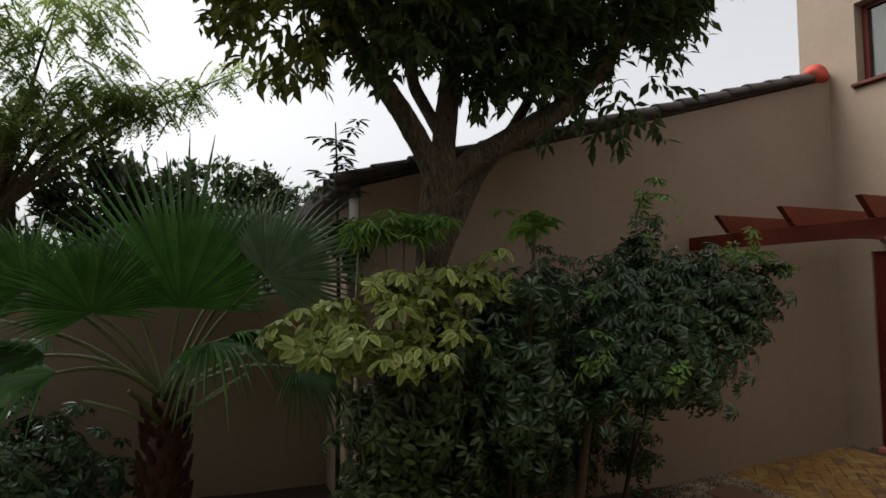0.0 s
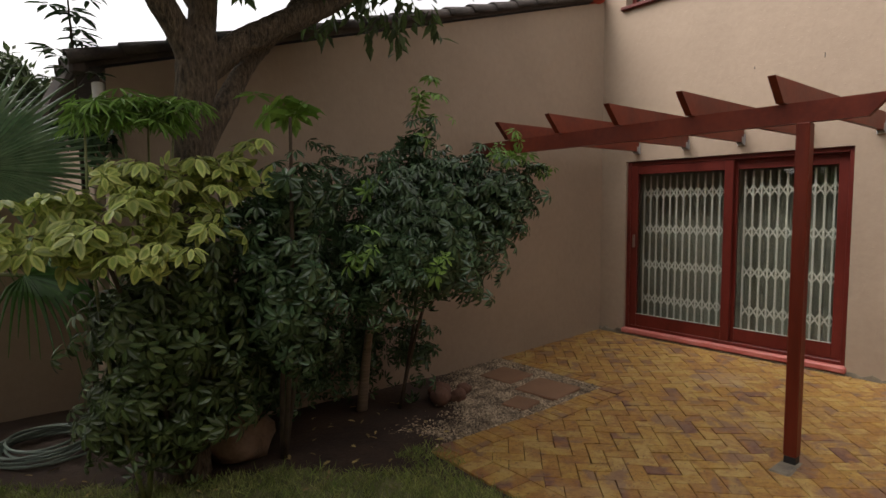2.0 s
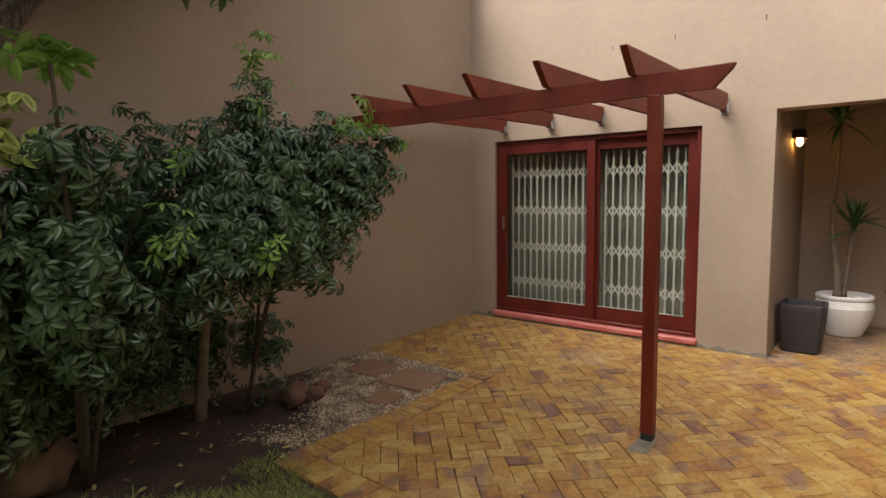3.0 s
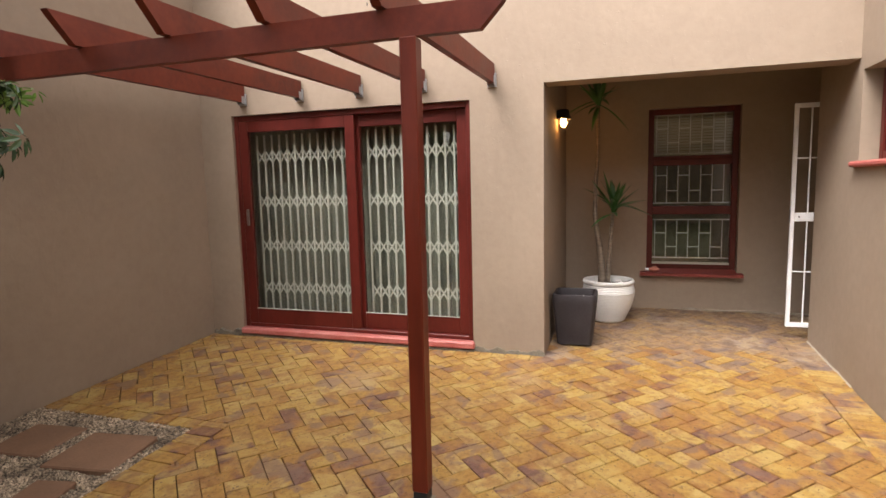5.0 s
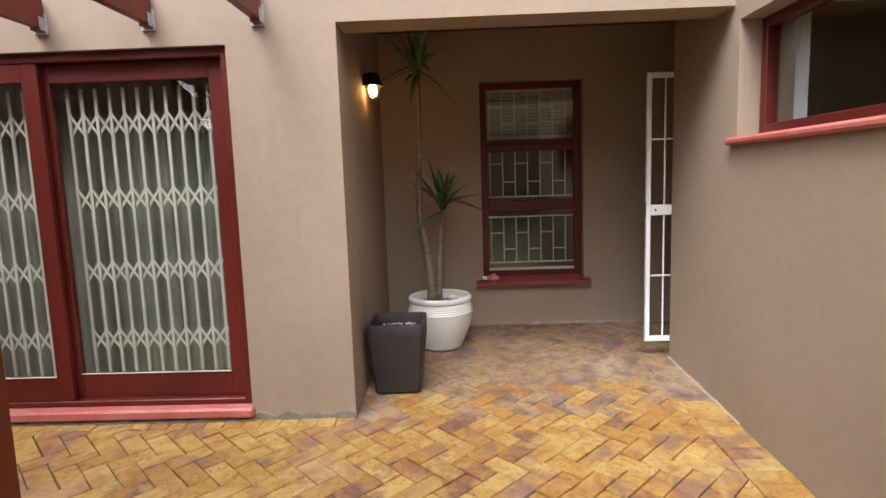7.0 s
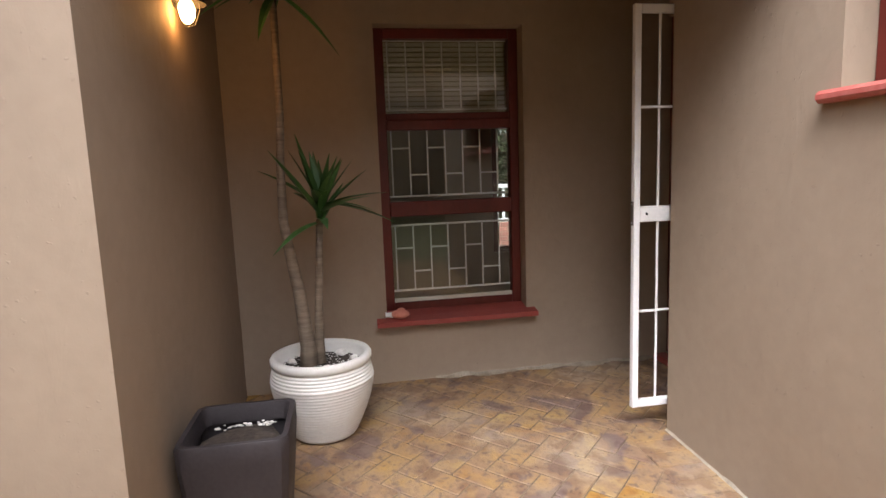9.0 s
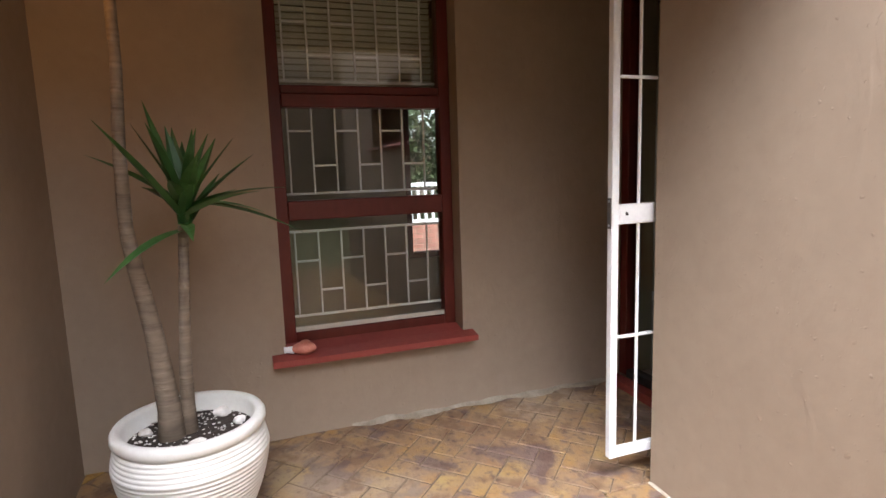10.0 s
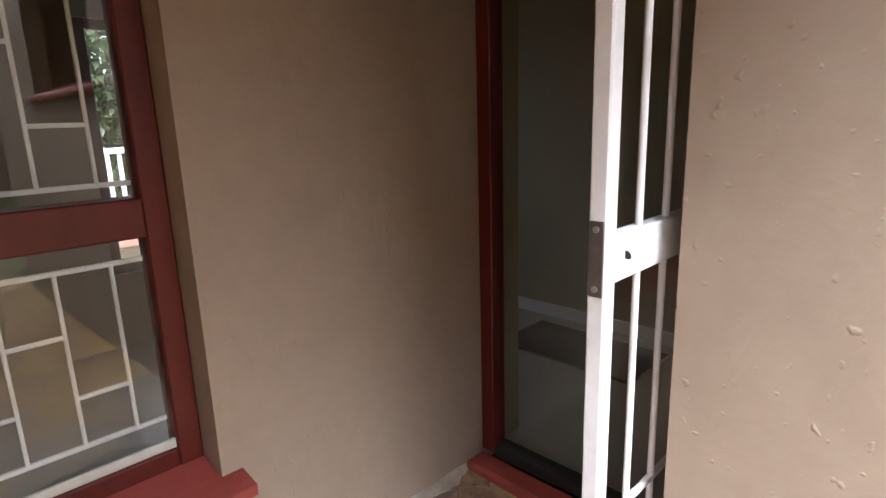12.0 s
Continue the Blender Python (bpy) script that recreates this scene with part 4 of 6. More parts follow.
# ---- trellis gate behind the sliding door ----
def trellis(a, b, count, label):
    x, z0, z1 = 7.02, 0.12, 1.98
    ob = thing("trellis_gate", (x, (a + b) / 2, z0), label, "security gate", group="expanding trellis gates")
    pitch = (b - a) / (count - 1)
    data = mesh_of("bar", G().box((-0.006, -0.0095, 0), (0.006, 0.0095, z1 - z0), 0.002), TRELLIS)
    reach = math.hypot(pitch, 0.125)
    strip = mesh_of("strip", G().box((-0.002, -0.008, -reach / 2), (0.002, 0.008, reach / 2), 0.001), TRELLIS)
    lean = math.degrees(math.atan2(pitch, 0.125))
    for i in range(count):
        o = new("bar", data)
        o.parent = ob
        o.matrix_basis = pose(0, a + i * pitch - (a + b) / 2, 0)
        if i == count - 1:
            continue
        for z in (0.47, 0.895, 1.335, 1.775):
            for sign in (1, -1):
                o = new("lattice_strip", strip)
                o.parent = ob
                o.matrix_basis = pose(0.006 * sign, a + (i + 0.5) * pitch - (a + b) / 2, z - z0, sign * lean, 0, 0)
    part("channel", G().box((x - 0.012, a - 0.03, z0 - 0.03), (x + 0.012, b + 0.03, z0), 0.002), TRELLIS, ob)
    return ob


trellis(1.745, 2.665, 12, "cream steel trellis security gate partly drawn behind the glass")
trellis(2.85, 3.87, 13, "cream steel trellis security gate drawn behind the glass")


def drape(y0, y1, label):
    ob = thing("curtain", (7.2, (y0 + y1) / 2, 0.1), label, "curtain", group="lounge curtains")
    g, n = G(), int((y1 - y0) / 0.02)
    for i in range(n + 1):
        y = y0 + (y1 - y0) * i / n
        x = 7.20 + 0.028 * math.sin(y * 42) + 0.01 * math.sin(y * 97)
        g.v += [(x, y, 0.09), (x, y, 2.30)]
    g.f = [(2 * i, 2 * i + 2, 2 * i + 3, 2 * i + 1) for i in range(n)]
    part("cloth", g, CURTAIN, ob, smooth="all")


drape(1.945, 4.2, "grey-green curtain hanging behind the trellis")
drape(1.40, 1.93, "grey-green curtain drawn to the side")


# ---- white security gate at the entrance ----
def security_gate():
    x, y1, y0, z0, z1 = 7.755, -0.974, -1.62, 0.145, 2.075
    ob = thing("security_gate", (x, y0, z0), "white steel security gate standing open at the front door", "gate")
    part("stile", G().box((x - 0.015, y1 - 0.032, z0), (x + 0.015, y1, z1), 0.003), WHITE, ob)
    part("stile", G().box((x - 0.019, y0, z0), (x + 0.019, y0 + 0.038, z1), 0.003), WHITE, ob)
    for z, h in ((z0 + 0.019, 0.038), (z1 - 0.019, 0.038)):
        part("rail", G().box((x - 0.014, y0 + 0.038, z - h / 2), (x + 0.014, y1 - 0.032, z + h / 2), 0.003), WHITE, ob)
    lock = part("lock_rail", G().box((x - 0.014, y0 + 0.038, 1.075), (x + 0.014, y1 - 0.032, 1.150), 0.003), WHITE, ob, "white lock box rail")
    part("keyhole", G().tube([(x - 0.0155, y1 - 0.062, 1.115), (x - 0.012, y1 - 0.068, 1.115)], 0.009, 14, True, 0.6), BLACK, lock)
    for z in (0.635, 1.615):
        part("cross_bar", G().box((x - 0.006, y0 + 0.038, z - 0.006), (x + 0.006, y1 - 0.032, z + 0.006), 0.002), WHITE, ob)
    for y in (-1.105, -1.205, -1.305, -1.405, -1.505):
        part("bar", G().tube([(x, y, z0 + 0.038), (x, y, z1 - 0.038)], 0.0065, 10), WHITE, ob, smooth=True)
    plate = part("lock_plate", G().box((x - 0.012, y1 - 0.001, 1.06), (x + 0.012, y1 + 0.003, 1.175), 0.001), DARKSTEEL, ob, "dull steel lock plate")
    for z in (1.072, 1.163):
        part("screw", G().tube([(x, y1 + 0.003, z), (x, y1 + 0.005, z)], 0.005, 12), STEEL, plate)
    for z in (0.4, 1.8):
        part("hinge", G().tube([(x - 0.018, y0 - 0.012, z), (x - 0.018, y0 - 0.012, z + 0.09)], 0.011, 12), STEEL, ob)
    return ob


security_gate()


# ---- entrance lamp, planters ----
def bulkhead_lamp():
    x, z = 7.76, 2.03
    ob = thing("bulkhead_lamp", (x, YA, z), "dark bulkhead wall lamp with a lit warm bulb", "lamp")
    part("base", G().box((x - 0.055, YA - 0.035, z + 0.03), (x + 0.055, YA - 0.001, z + 0.11), 0.012), BLACK, ob)
    part("bulb", G().blob((x, YA - 0.06, z - 0.005), (0.032, 0.032, 0.05), 0.0, 3, 0), BULB, ob, "glowing warm glass", smooth="all")
    part("hood", G().lathe([(0.0008, 0.118), (0.04, 0.114), (0.054, 0.10), (0.058, 0.06), (0.078, 0.022), (0.074, 0.022), (0.052, 0.06), (0.03, 0.10), (0.0008, 0.106)], (x, YA - 0.06, z), 20), BLACK, ob, smooth=True)
    for k in range(6):
        a = math.pi * (k + 0.5) / 3
        ring = [(x + 0.05 * math.cos(a), YA - 0.06 + 0.05 * math.sin(a), z + 0.06), (x + 0.052 * math.cos(a), YA - 0.06 + 0.052 * math.sin(a), z), (x + 0.03 * math.cos(a), YA - 0.06 + 0.03 * math.sin(a), z - 0.06), (x, YA - 0.06, z - 0.068)]
        if k % 2 == 0:
            part("guard_wire", G().tube(ring, 0.0022, 6), BLACK, ob)
    return ob


bulkhead_lamp()


def square_planter():
    cx, cy, z = 7.30, 0.80, pav(7.3)
    ob = thing("square_planter", (cx, cy, z), "tall charcoal square planter holding bare dusty soil", "planter")
    n, prof = 48, [(0.134, 0.0), (0.150, 0.01), (0.174, 0.25), (0.186, 0.38), (0.187, 0.448), (0.183, 0.458), (0.166, 0.458), (0.160, 0.44), (0.155, 0.39)]
    g = G()
    for r, h in prof:
        for k in range(n):
            a = 2 * math.pi * (k + 0.5) / n
            c, s = math.cos(a), math.sin(a)
            e = (abs(c) ** 12 + abs(s) ** 12) ** (-1 / 12)
            g.v.append((cx + r * e * c, cy + r * e * s, z + h))
    for i in range(len(prof) - 1):
        g.f += [(i * n + k, i * n + (k + 1) % n, (i + 1) * n + (k + 1) % n, (i + 1) * n + k) for k in range(n)]
    g.f.append(tuple(range(n))[::-1])
    part("pot", g, PLANTER, ob, smooth=True)
    part("soil", G().blob((cx, cy, z + 0.37), (0.138, 0.138, 0.03), 0.12, 4, 8), POTSOIL, ob, smooth="all")
    ash = G()
    for i in range(46):
        ash.blob((cx + 0.105 + rnd.gauss(0, 0.009), cy + rnd.uniform(-0.11, 0.11), z + 0.395 + rnd.uniform(-0.004, 0.006)), (rnd.uniform(0.003, 0.007), rnd.uniform(0.004, 0.010), 0.003), 0.2, 1, i)
    part("white_chips", ash, PEBBLE, ob, "pale chips scattered along one side", kind="stuff")
    return ob


square_planter()


def sword_crown(c, count, length, width, up, lo=-35, hi=80):
    P, D, N, L, W = [], [], [], [], []
    for i in range(count):
        el = radians(rnd.uniform(lo, hi)) if rnd.random() < 0.75 else radians(rnd.uniform(hi / 2, hi + 8))
        az = rnd.random() * 6.283
        d = Vector((math.cos(az) * math.cos(el), math.sin(az) * math.cos(el), math.sin(el) + up))
        P.append(Vector(c) + Vector((0, 0, rnd.uniform(-0.05, 0.06))))
        D.append(d)
        N.append(Vector((-math.cos(az) * math.sin(el), -math.sin(az) * math.sin(el), math.cos(el) + 0.01)))
        L.append(length * rnd.uniform(0.6, 1.15))
        W.append(width * rnd.uniform(0.8, 1.2))
    g = G()
    for p, d, nn, l, w in zip(P, D, N, L, W):
        d = d.normalized()
        s = d.cross(nn).normalized()
        up_ = s.cross(d)
        base, k = len(g.v), 6
        sag = 0.25 * max(0.0, 1 - d.z) * l
        for i in range(k + 1):
            f = i / k
            q = p + d * l * f + Vector((0, 0, -sag * f * f))
            hw = w * (0.55 + 1.4 * f * (1 - f)) * (1 - f ** 3) / 2 + 0.0008
            g.v += [tuple(q + s * hw + up_ * hw * 0.35), tuple(q), tuple(q - s * hw + up_ * hw * 0.35)]
        for i in range(k):
            a = base + 3 * i
            g.f += [(a, a + 1, a + 4, a + 3), (a + 1, a + 2, a + 5, a + 4)]
    return g


def round_pot():
    cx, cy, z = 8.07, 0.54, pav(8.07)
    ob = thing("round_pot", (cx, cy, z), "large white ribbed ceramic pot with soil and pebbles", "pot")
    outer = [(0.15, 0.0), (0.165, 0.006)]
    h = 0.02
    while h < 0.345:
        f = h / 0.345
        r = 0.168 + 0.108 * math.sin(min(1.0, f * 1.12) * math.pi / 2) - 0.018 * max(0, f - 0.8) / 0.2
        outer += [(r, h), (r + 0.0035, h + 0.006), (r + 0.0035, h + 0.009), (r, h + 0.0145)]
        h += 0.0150
    outer += [(0.248, 0.352), (0.262, 0.358), (0.270, 0.370), (0.270, 0.386), (0.262, 0.397), (0.248, 0.400), (0.235, 0.396), (0.228, 0.384), (0.226, 0.30)]
    outer = [(0.93 * a, 1.06 * b) for a, b in outer]
    part("pot", G().lathe(outer, (cx, cy, z), 64), POTWHITE, ob, smooth="all")
    part("soil", G().lathe([(0.211, 0.30), (0.210, 0.355), (0.15, 0.362), (0.05, 0.366)], (cx, cy, z), 32), POTSOIL, ob, smooth=True)
    chips = G()
    for i in range(260):
        a, r = rnd.random() * 6.28, 0.198 * math.sqrt(rnd.random())
        s = rnd.uniform(0.002, 0.005)
        chips.blob((cx + r * math.cos(a), cy + r * math.sin(a), z + 0.364 + s * 0.3), (s, s * 1.2, s * 0.7), 0.2, 1, i)
    part("pebbles", chips, PEBBLE, ob, "small white chips on the soil", kind="stuff")
    for i, (dx, dy, s) in enumerate(((-0.15, 0.06, 0.016), (-0.13, -0.03, 0.024), (0.12, -0.10, 0.025), (0.02, -0.16, 0.018), (0.04, 0.15, 0.018))):
        whole("pebble", G().blob((cx + dx, cy + dy, z + 0.368 + s * 0.3), (s, s * 1.25, s * 0.75), 0.15, 3, i), PEBBLE, "pale round pebble lying on the pot soil", "pebble", group="pebbles in the pot", smooth="all")
    return ob


round_pot()


def yucca():
    z = pav(8.1) + 0.36
    ob = thing("yucca", (8.08, 0.57, z), "two-stemmed yucca with sword leaves growing in the pot", "plant")
    t1 = [(8.06, 0.60, z - 0.05), (8.06, 0.60, z + 0.10), (8.07, 0.625, 0.78), (8.09, 0.665, 1.02), (8.10, 0.680, 1.14), (8.10, 0.675, 1.40), (8.11, 0.660, 1.66), (8.11, 0.655, 2.20)]
    part("trunk", G().tube(t1, [0.052, 0.038, 0.030, 0.025, 0.022, 0.020, 0.018, 0.017], 14), SMOOTHBARK, ob, smooth="all")
    t2 = [(8.08, 0.55, z - 0.05), (8.08, 0.545, z + 0.1), (8.07, 0.535, 0.72), (8.07, 0.520, 0.92), (8.07, 0.505, 1.14)]
    part("trunk", G().tube(t2, [0.036, 0.025, 0.020, 0.018, 0.017], 12), SMOOTHBARK, ob, "thinner ringed stem", smooth="all")
    part("crown", sword_crown((8.07, 0.50, 1.17), 28, 0.39, 0.056, 0.10), YUCCA, ob, "green rosette of sword leaves")
    part("crown", sword_crown((8.11, 0.65, 2.22), 28, 0.34, 0.055, 0.0, -35, 70), YUCCA, ob, "dark upper rosette of sword leaves")
    return ob


yucca()

# ---- small marks of the house wall ----
for y, z, h in ((1.13, 3.06, 0.05), (1.91, 3.03, 0.05), (2.54, 3.03, 0.03)):
    structure("trim_weep_slot", G().box((XD - 0.002, y - 0.004, z - h / 2), (XD + 0.004, y + 0.004, z + h / 2), 0.001), BLACK, "narrow dark weep slot in the plaster", "slot")

# ---- garden ----
def stone(name, c, r, seed, mat, label, group=""):
    return whole(name, G().blob(c, r, 0.16, 3, seed), mat, label, "rock", group=group, smooth="all")


stone("boulder", (1.88, 3.76, 0.04), (0.22, 0.19, 0.20), 1, ROCK, "rounded brown boulder under the shrubs")
stone("boulder", (1.70, 3.95, -0.02), (0.17, 0.15, 0.14), 2, ROCK, "smaller brown boulder under the shrubs")
for i, (x, y, s) in enumerate(((3.62, 3.72, 0.10), (3.80, 3.70, 0.075), (3.72, 3.86, 0.11), (3.95, 3.80, 0.07))):
    stone("garden_stone", (x, y, GARDEN + s * 0.5), (s, s * 0.9, s * 0.8), 5 + i, REDSTONE, "reddish round stone at the edge of the bed", "stones by the gravel")


def slab(cx, cy, w, d, turn, label):
    z = pav(cx) - 0.004
    m = pose(cx, cy, z, 0, -2.0, turn)
    return whole("stepping_stone", G().box((-w / 2, -d / 2, -0.03), (w / 2, d / 2, 0.012), 0.008, m), SLAB, label, "paving slab", group="stepping stones")


slab(4.61, 3.36, 0.42, 0.46, 8, "square brown stepping stone set in gravel")
slab(4.62, 3.90, 0.38, 0.40, 6, "square brown stepping stone by the wall")
slab(4.16, 3.28, 0.26, 0.24, 12, "brown stepping stone half covered by gravel")


def gravel():
    g, count = G(), 0
    base = [(1, 0, 0), (-0.5, 0.87, 0), (-0.5, -0.87, 0), (0, 0, 0.8), (0, 0, -0.5), (0.5, 0.8, 0.3)]
    faces = [(0, 5, 3), (5, 1, 3), (1, 2, 3), (2, 0, 3), (5, 0, 4), (1, 5, 4), (2, 1, 4), (0, 2, 4)]
    while count < 21000:
        x, y = rnd.uniform(2.9, 5.02), rnd.uniform(3.03, YL)
        limit = 3.35 + 1.0 * max(0.0, (x - 3.5) / 0.8)
        if y > limit + rnd.gauss(0, 0.12) or x > 5.0:
            continue
        if abs(x - 4.61) < 0.22 and abs(y - 3.36) < 0.24 or abs(x - 4.62) < 0.2 and abs(y - 3.90) < 0.2 and rnd.random() < 0.6 or abs(x - 4.16) < 0.16 and abs(y - 3.26) < 0.13 and rnd.random() < 0.75:
            continue
        if x < 3.7 and rnd.random() < 0.55:
            continue
        s, a = rnd.uniform(0.005, 0.0125), rnd.random() * 6.28
        c, q = math.cos(a) * s, math.sin(a) * s
        st = rnd.uniform(0.6, 1.4)
        z = pav(x) - 0.016 + rnd.uniform(0, 0.014)
        g.add([(x + p[0] * c * st - p[1] * q, y + p[0] * q * st + p[1] * c, z + p[2] * s) for p in base], faces)
        count += 1
    return whole("gravel", g, GRAVEL, "pale brown gravel between the paving and the bed", "gravel", kind="stuff")


gravel()


def hose():
    ob = thing("garden_hose", (0.86, 4.72, GARDEN), "grey-green garden hose coiled loosely on the soil", "hose")
    pts = []
    for i in range(210):
        a = i * 0.245
        turn = i / 25.6
        r = 0.30 + 0.035 * math.sin(turn * 2.1) - 0.008 * turn
        pts.append((0.86 + r * math.cos(a) + 0.03 * math.sin(turn * 1.7), 4.72 + r * 1.05 * math.sin(a) + 0.03 * math.cos(turn * 2.3), GARDEN + 0.018 + 0.011 * turn + 0.012 * math.sin(a * 1.5 + turn)))
    pts += [(1.2, 4.82, GARDEN + 0.10), (1.32, 4.7, GARDEN + 0.05), (1.42, 4.62, GARDEN + 0.02)]
    part("tube", G().tube(pts, 0.010, 7), HOSE, ob, smooth="all")
    part("nozzle", G().tube([(1.42, 4.62, GARDEN + 0.02), (1.47, 4.58, GARDEN + 0.02)], [0.014, 0.010], 10), WHITE, ob, "pale hose fitting")


hose()


# ---- the big tree ----
def big_tree():
    ob = thing("tree", (1.66, 3.68, GARDEN), "broad evergreen tree with furrowed grey trunk and dark leaves", "tree")
    fork = (1.68, 3.74, 2.52)
    part("trunk", bark_tube([(1.53, 3.74, GARDEN - 0.1), (1.54, 3.74, 0.2), (1.57, 3.74, 1.0), (1.61, 3.74, 1.8), (1.645, 3.74, 2.2), fork, (1.71, 3.74, 2.72)], [0.15, 0.125, 0.115, 0.110, 0.112, 0.125, 0.09], 64, 0.02, 0.13), BARK, ob, smooth="all")
    limbs = [
        ([(1.67, 3.74, 2.44), (1.59, 3.73, 2.66), (1.40, 3.72, 2.95), (1.14, 3.70, 3.27), (0.87, 3.68, 3.63), (0.55, 3.6, 4.05), (0.35, 3.5, 4.6)], [0.085, 0.082, 0.076, 0.07, 0.062, 0.05, 0.03]),
        ([(1.69, 3.74, 2.5), (1.72, 3.75, 2.8), (1.75, 3.75, 3.1), (1.80, 3.75, 3.5), (1.90, 3.74, 4.1), (1.95, 3.8, 4.8)], [0.10, 0.085, 0.078, 0.07, 0.055, 0.03]),
        ([(1.72, 3.74, 2.78), (1.64, 3.78, 2.95), (1.52, 3.85, 3.2), (1.50, 3.9, 3.7), (1.42, 4.0, 4.4)], [0.045, 0.045, 0.045, 0.04, 0.025]),
        ([(1.70, 3.74, 2.44), (1.92, 3.73, 2.66), (2.25, 3.70, 2.86), (2.66, 3.68, 3.12), (2.98, 3.64, 3.44), (3.18, 3.6, 3.75), (3.4, 3.5, 4.3)], [0.085, 0.088, 0.086, 0.082, 0.075, 0.06, 0.035]),
        ([(1.64, 3.76, 1.85), (1.75, 3.82, 2.08), (1.90, 3.87, 2.33), (2.06, 3.92, 2.60), (2.4, 4.0, 3.0), (2.7, 4.0, 3.5)], [0.075, 0.073, 0.07, 0.06, 0.05, 0.03]),
        ([(1.80, 3.75, 3.5), (1.7, 3.1, 4.3), (1.5, 2.5, 5.0)], [0.06, 0.05, 0.025]),
        # Unseen limb added to carry the overhead shading crown.
        ([(0.55, 3.6, 4.05), (-0.2, 3.1, 4.6), (-1.0, 2.6, 5.0), (-1.7, 2.2, 5.2)], [0.045, 0.04, 0.03, 0.02]),
        ([(1.16, 3.60, 3.25), (1.2, 3.5, 3.6), (1.3, 3.4, 4.1)], [0.05, 0.04, 0.02]),
        ([(2.62, 3.58, 3.18), (2.55, 3.5, 3.55), (2.45, 3.4, 4.1)], [0.055, 0.045, 0.02]),
    ]
    for pts, radii in limbs:
        part("limb", bark_tube(pts, radii, 40, 0.03, 0.12), BARK, ob, smooth="all")
    dark = [(1.0, 4.1, 4.5, 0.6, 0.5, 0.4), (1.6, 4.2, 4.2, 0.7, 0.5, 0.6), (2.4, 4.0, 4.15, 0.8, 0.6, 0.55), (3.15, 3.7, 4.25, 0.7, 0.6, 0.5), (3.6, 3.6, 4.4, 0.45, 0.6, 0.25), (1.8, 3.4, 4.9, 1.1, 1.1, 0.6),
            (1.95, 3.45, 3.55, 0.45, 0.45, 0.35), (2.25, 3.45, 3.35, 0.28, 0.3, 0.25), (2.0, 3.8, 3.15, 0.14, 0.2, 0.14), (1.15, 3.25, 3.3, 0.22, 0.25, 0.24), (1.35, 3.25, 3.6, 0.3, 0.3, 0.3), (2.95, 3.35, 3.32, 0.2, 0.25, 0.32), (3.15, 3.35, 3.72, 0.32, 0.3, 0.22), (2.7, 3.9, 3.35, 0.3, 0.25, 0.22),
            # Added crown high above the view, unseen, that shades the garden and wall.
            (1.2, 2.2, 5.3, 1.9, 1.3, 0.6), (1.7, 2.2, 5.4, 1.4, 1.1, 0.6), (0.0, 2.6, 5.3, 1.3, 1.2, 0.6), (1.4, 3.4, 5.6, 1.8, 1.2, 0.6), (-0.2, 3.6, 5.1, 1.2, 1.0, 0.45), (-1.4, 3.4, 5.2, 1.1, 1.0, 0.5), (-1.6, 2.2, 5.3, 1.5, 1.3, 0.5), (-2.4, 3.8, 5.5, 1.2, 1.4, 0.6)]
    light = [(0.62, 3.5, 3.38, 0.26, 0.25, 0.2), (0.35, 3.5, 3.7, 0.28, 0.25, 0.22), (0.95, 3.4, 3.45, 0.22, 0.2, 0.2), (0.75, 3.3, 4.0, 0.4, 0.35, 0.3), (0.45, 3.45, 4.2, 0.35, 0.3, 0.25), (1.05, 3.2, 3.75, 0.3, 0.3, 0.2), (0.6, 3.4, 3.62, 0.22, 0.2, 0.14), (3.3, 3.1, 4.1, 0.3, 0.25, 0.15)]

    def sprays(shells, count, per):
        c, u = in_ellipsoids(shells, count, 0.8, 6.0, 0.09)
        P, D, N = [], [], []
        for p, o in zip(c, u):
            o = Vector(o).normalized() + Vector((rnd.uniform(-0.5, 0.5), rnd.uniform(-0.5, 0.5), rnd.uniform(-0.5, 0.4)))
            o.normalize()
            for k in range(per):
                q = Vector(p) + o * 0.03 * k
                d = o * 0.6 + Vector((rnd.uniform(-1, 1), rnd.uniform(-1, 1), rnd.uniform(-1.1, 0.35)))
                P.append(q)
                D.append(d)
                N.append(Vector((rnd.uniform(-0.6, 0.6), rnd.uniform(-0.6, 0.6), 1)))
        L = nrg.uniform(0.085, 0.145, len(P))
        return leaves(np.array(P), np.array(D), np.array(N), L, L * nrg.uniform(0.34, 0.46, len(P)))

    part("crown", sprays(dark, 12500, 8), TREELEAF, ob, "dense dark green crown with an added unseen overhang for shade")
    part("crown", sprays(light, 560, 8), TREELEAF2, ob, "yellow-green outer sprays")


big_tree()


# ---- umbrella shrubs ----
def outward(u, up):
    a = u / (np.linalg.norm(u, axis=1, keepdims=True) + 1e-9)
    a[:, 2] += up
    return a


def stems(ob, foot, tops, radius, mat=TWIG):
    for t in tops:
        part("stem", G().tube(bent(foot, t, (rnd.uniform(-0.08, 0.08), rnd.uniform(-0.08, 0.08), 0), 6), [radius * (1 - 0.1 * i) for i in range(7)], 9), mat, ob, smooth="all")


def umbrella_shrub(name, at, label, shells, count, length, mat, per=8, up=0.6, ratio=0.42, droop=0.5):
    ob = thing(name, at, label, "shrub")
    c, u = in_ellipsoids(shells, count, 0.7, 3.0, 0.09)
    part("foliage", rosettes(c, outward(u, up), per, length, ratio, droop), mat, ob)
    return ob


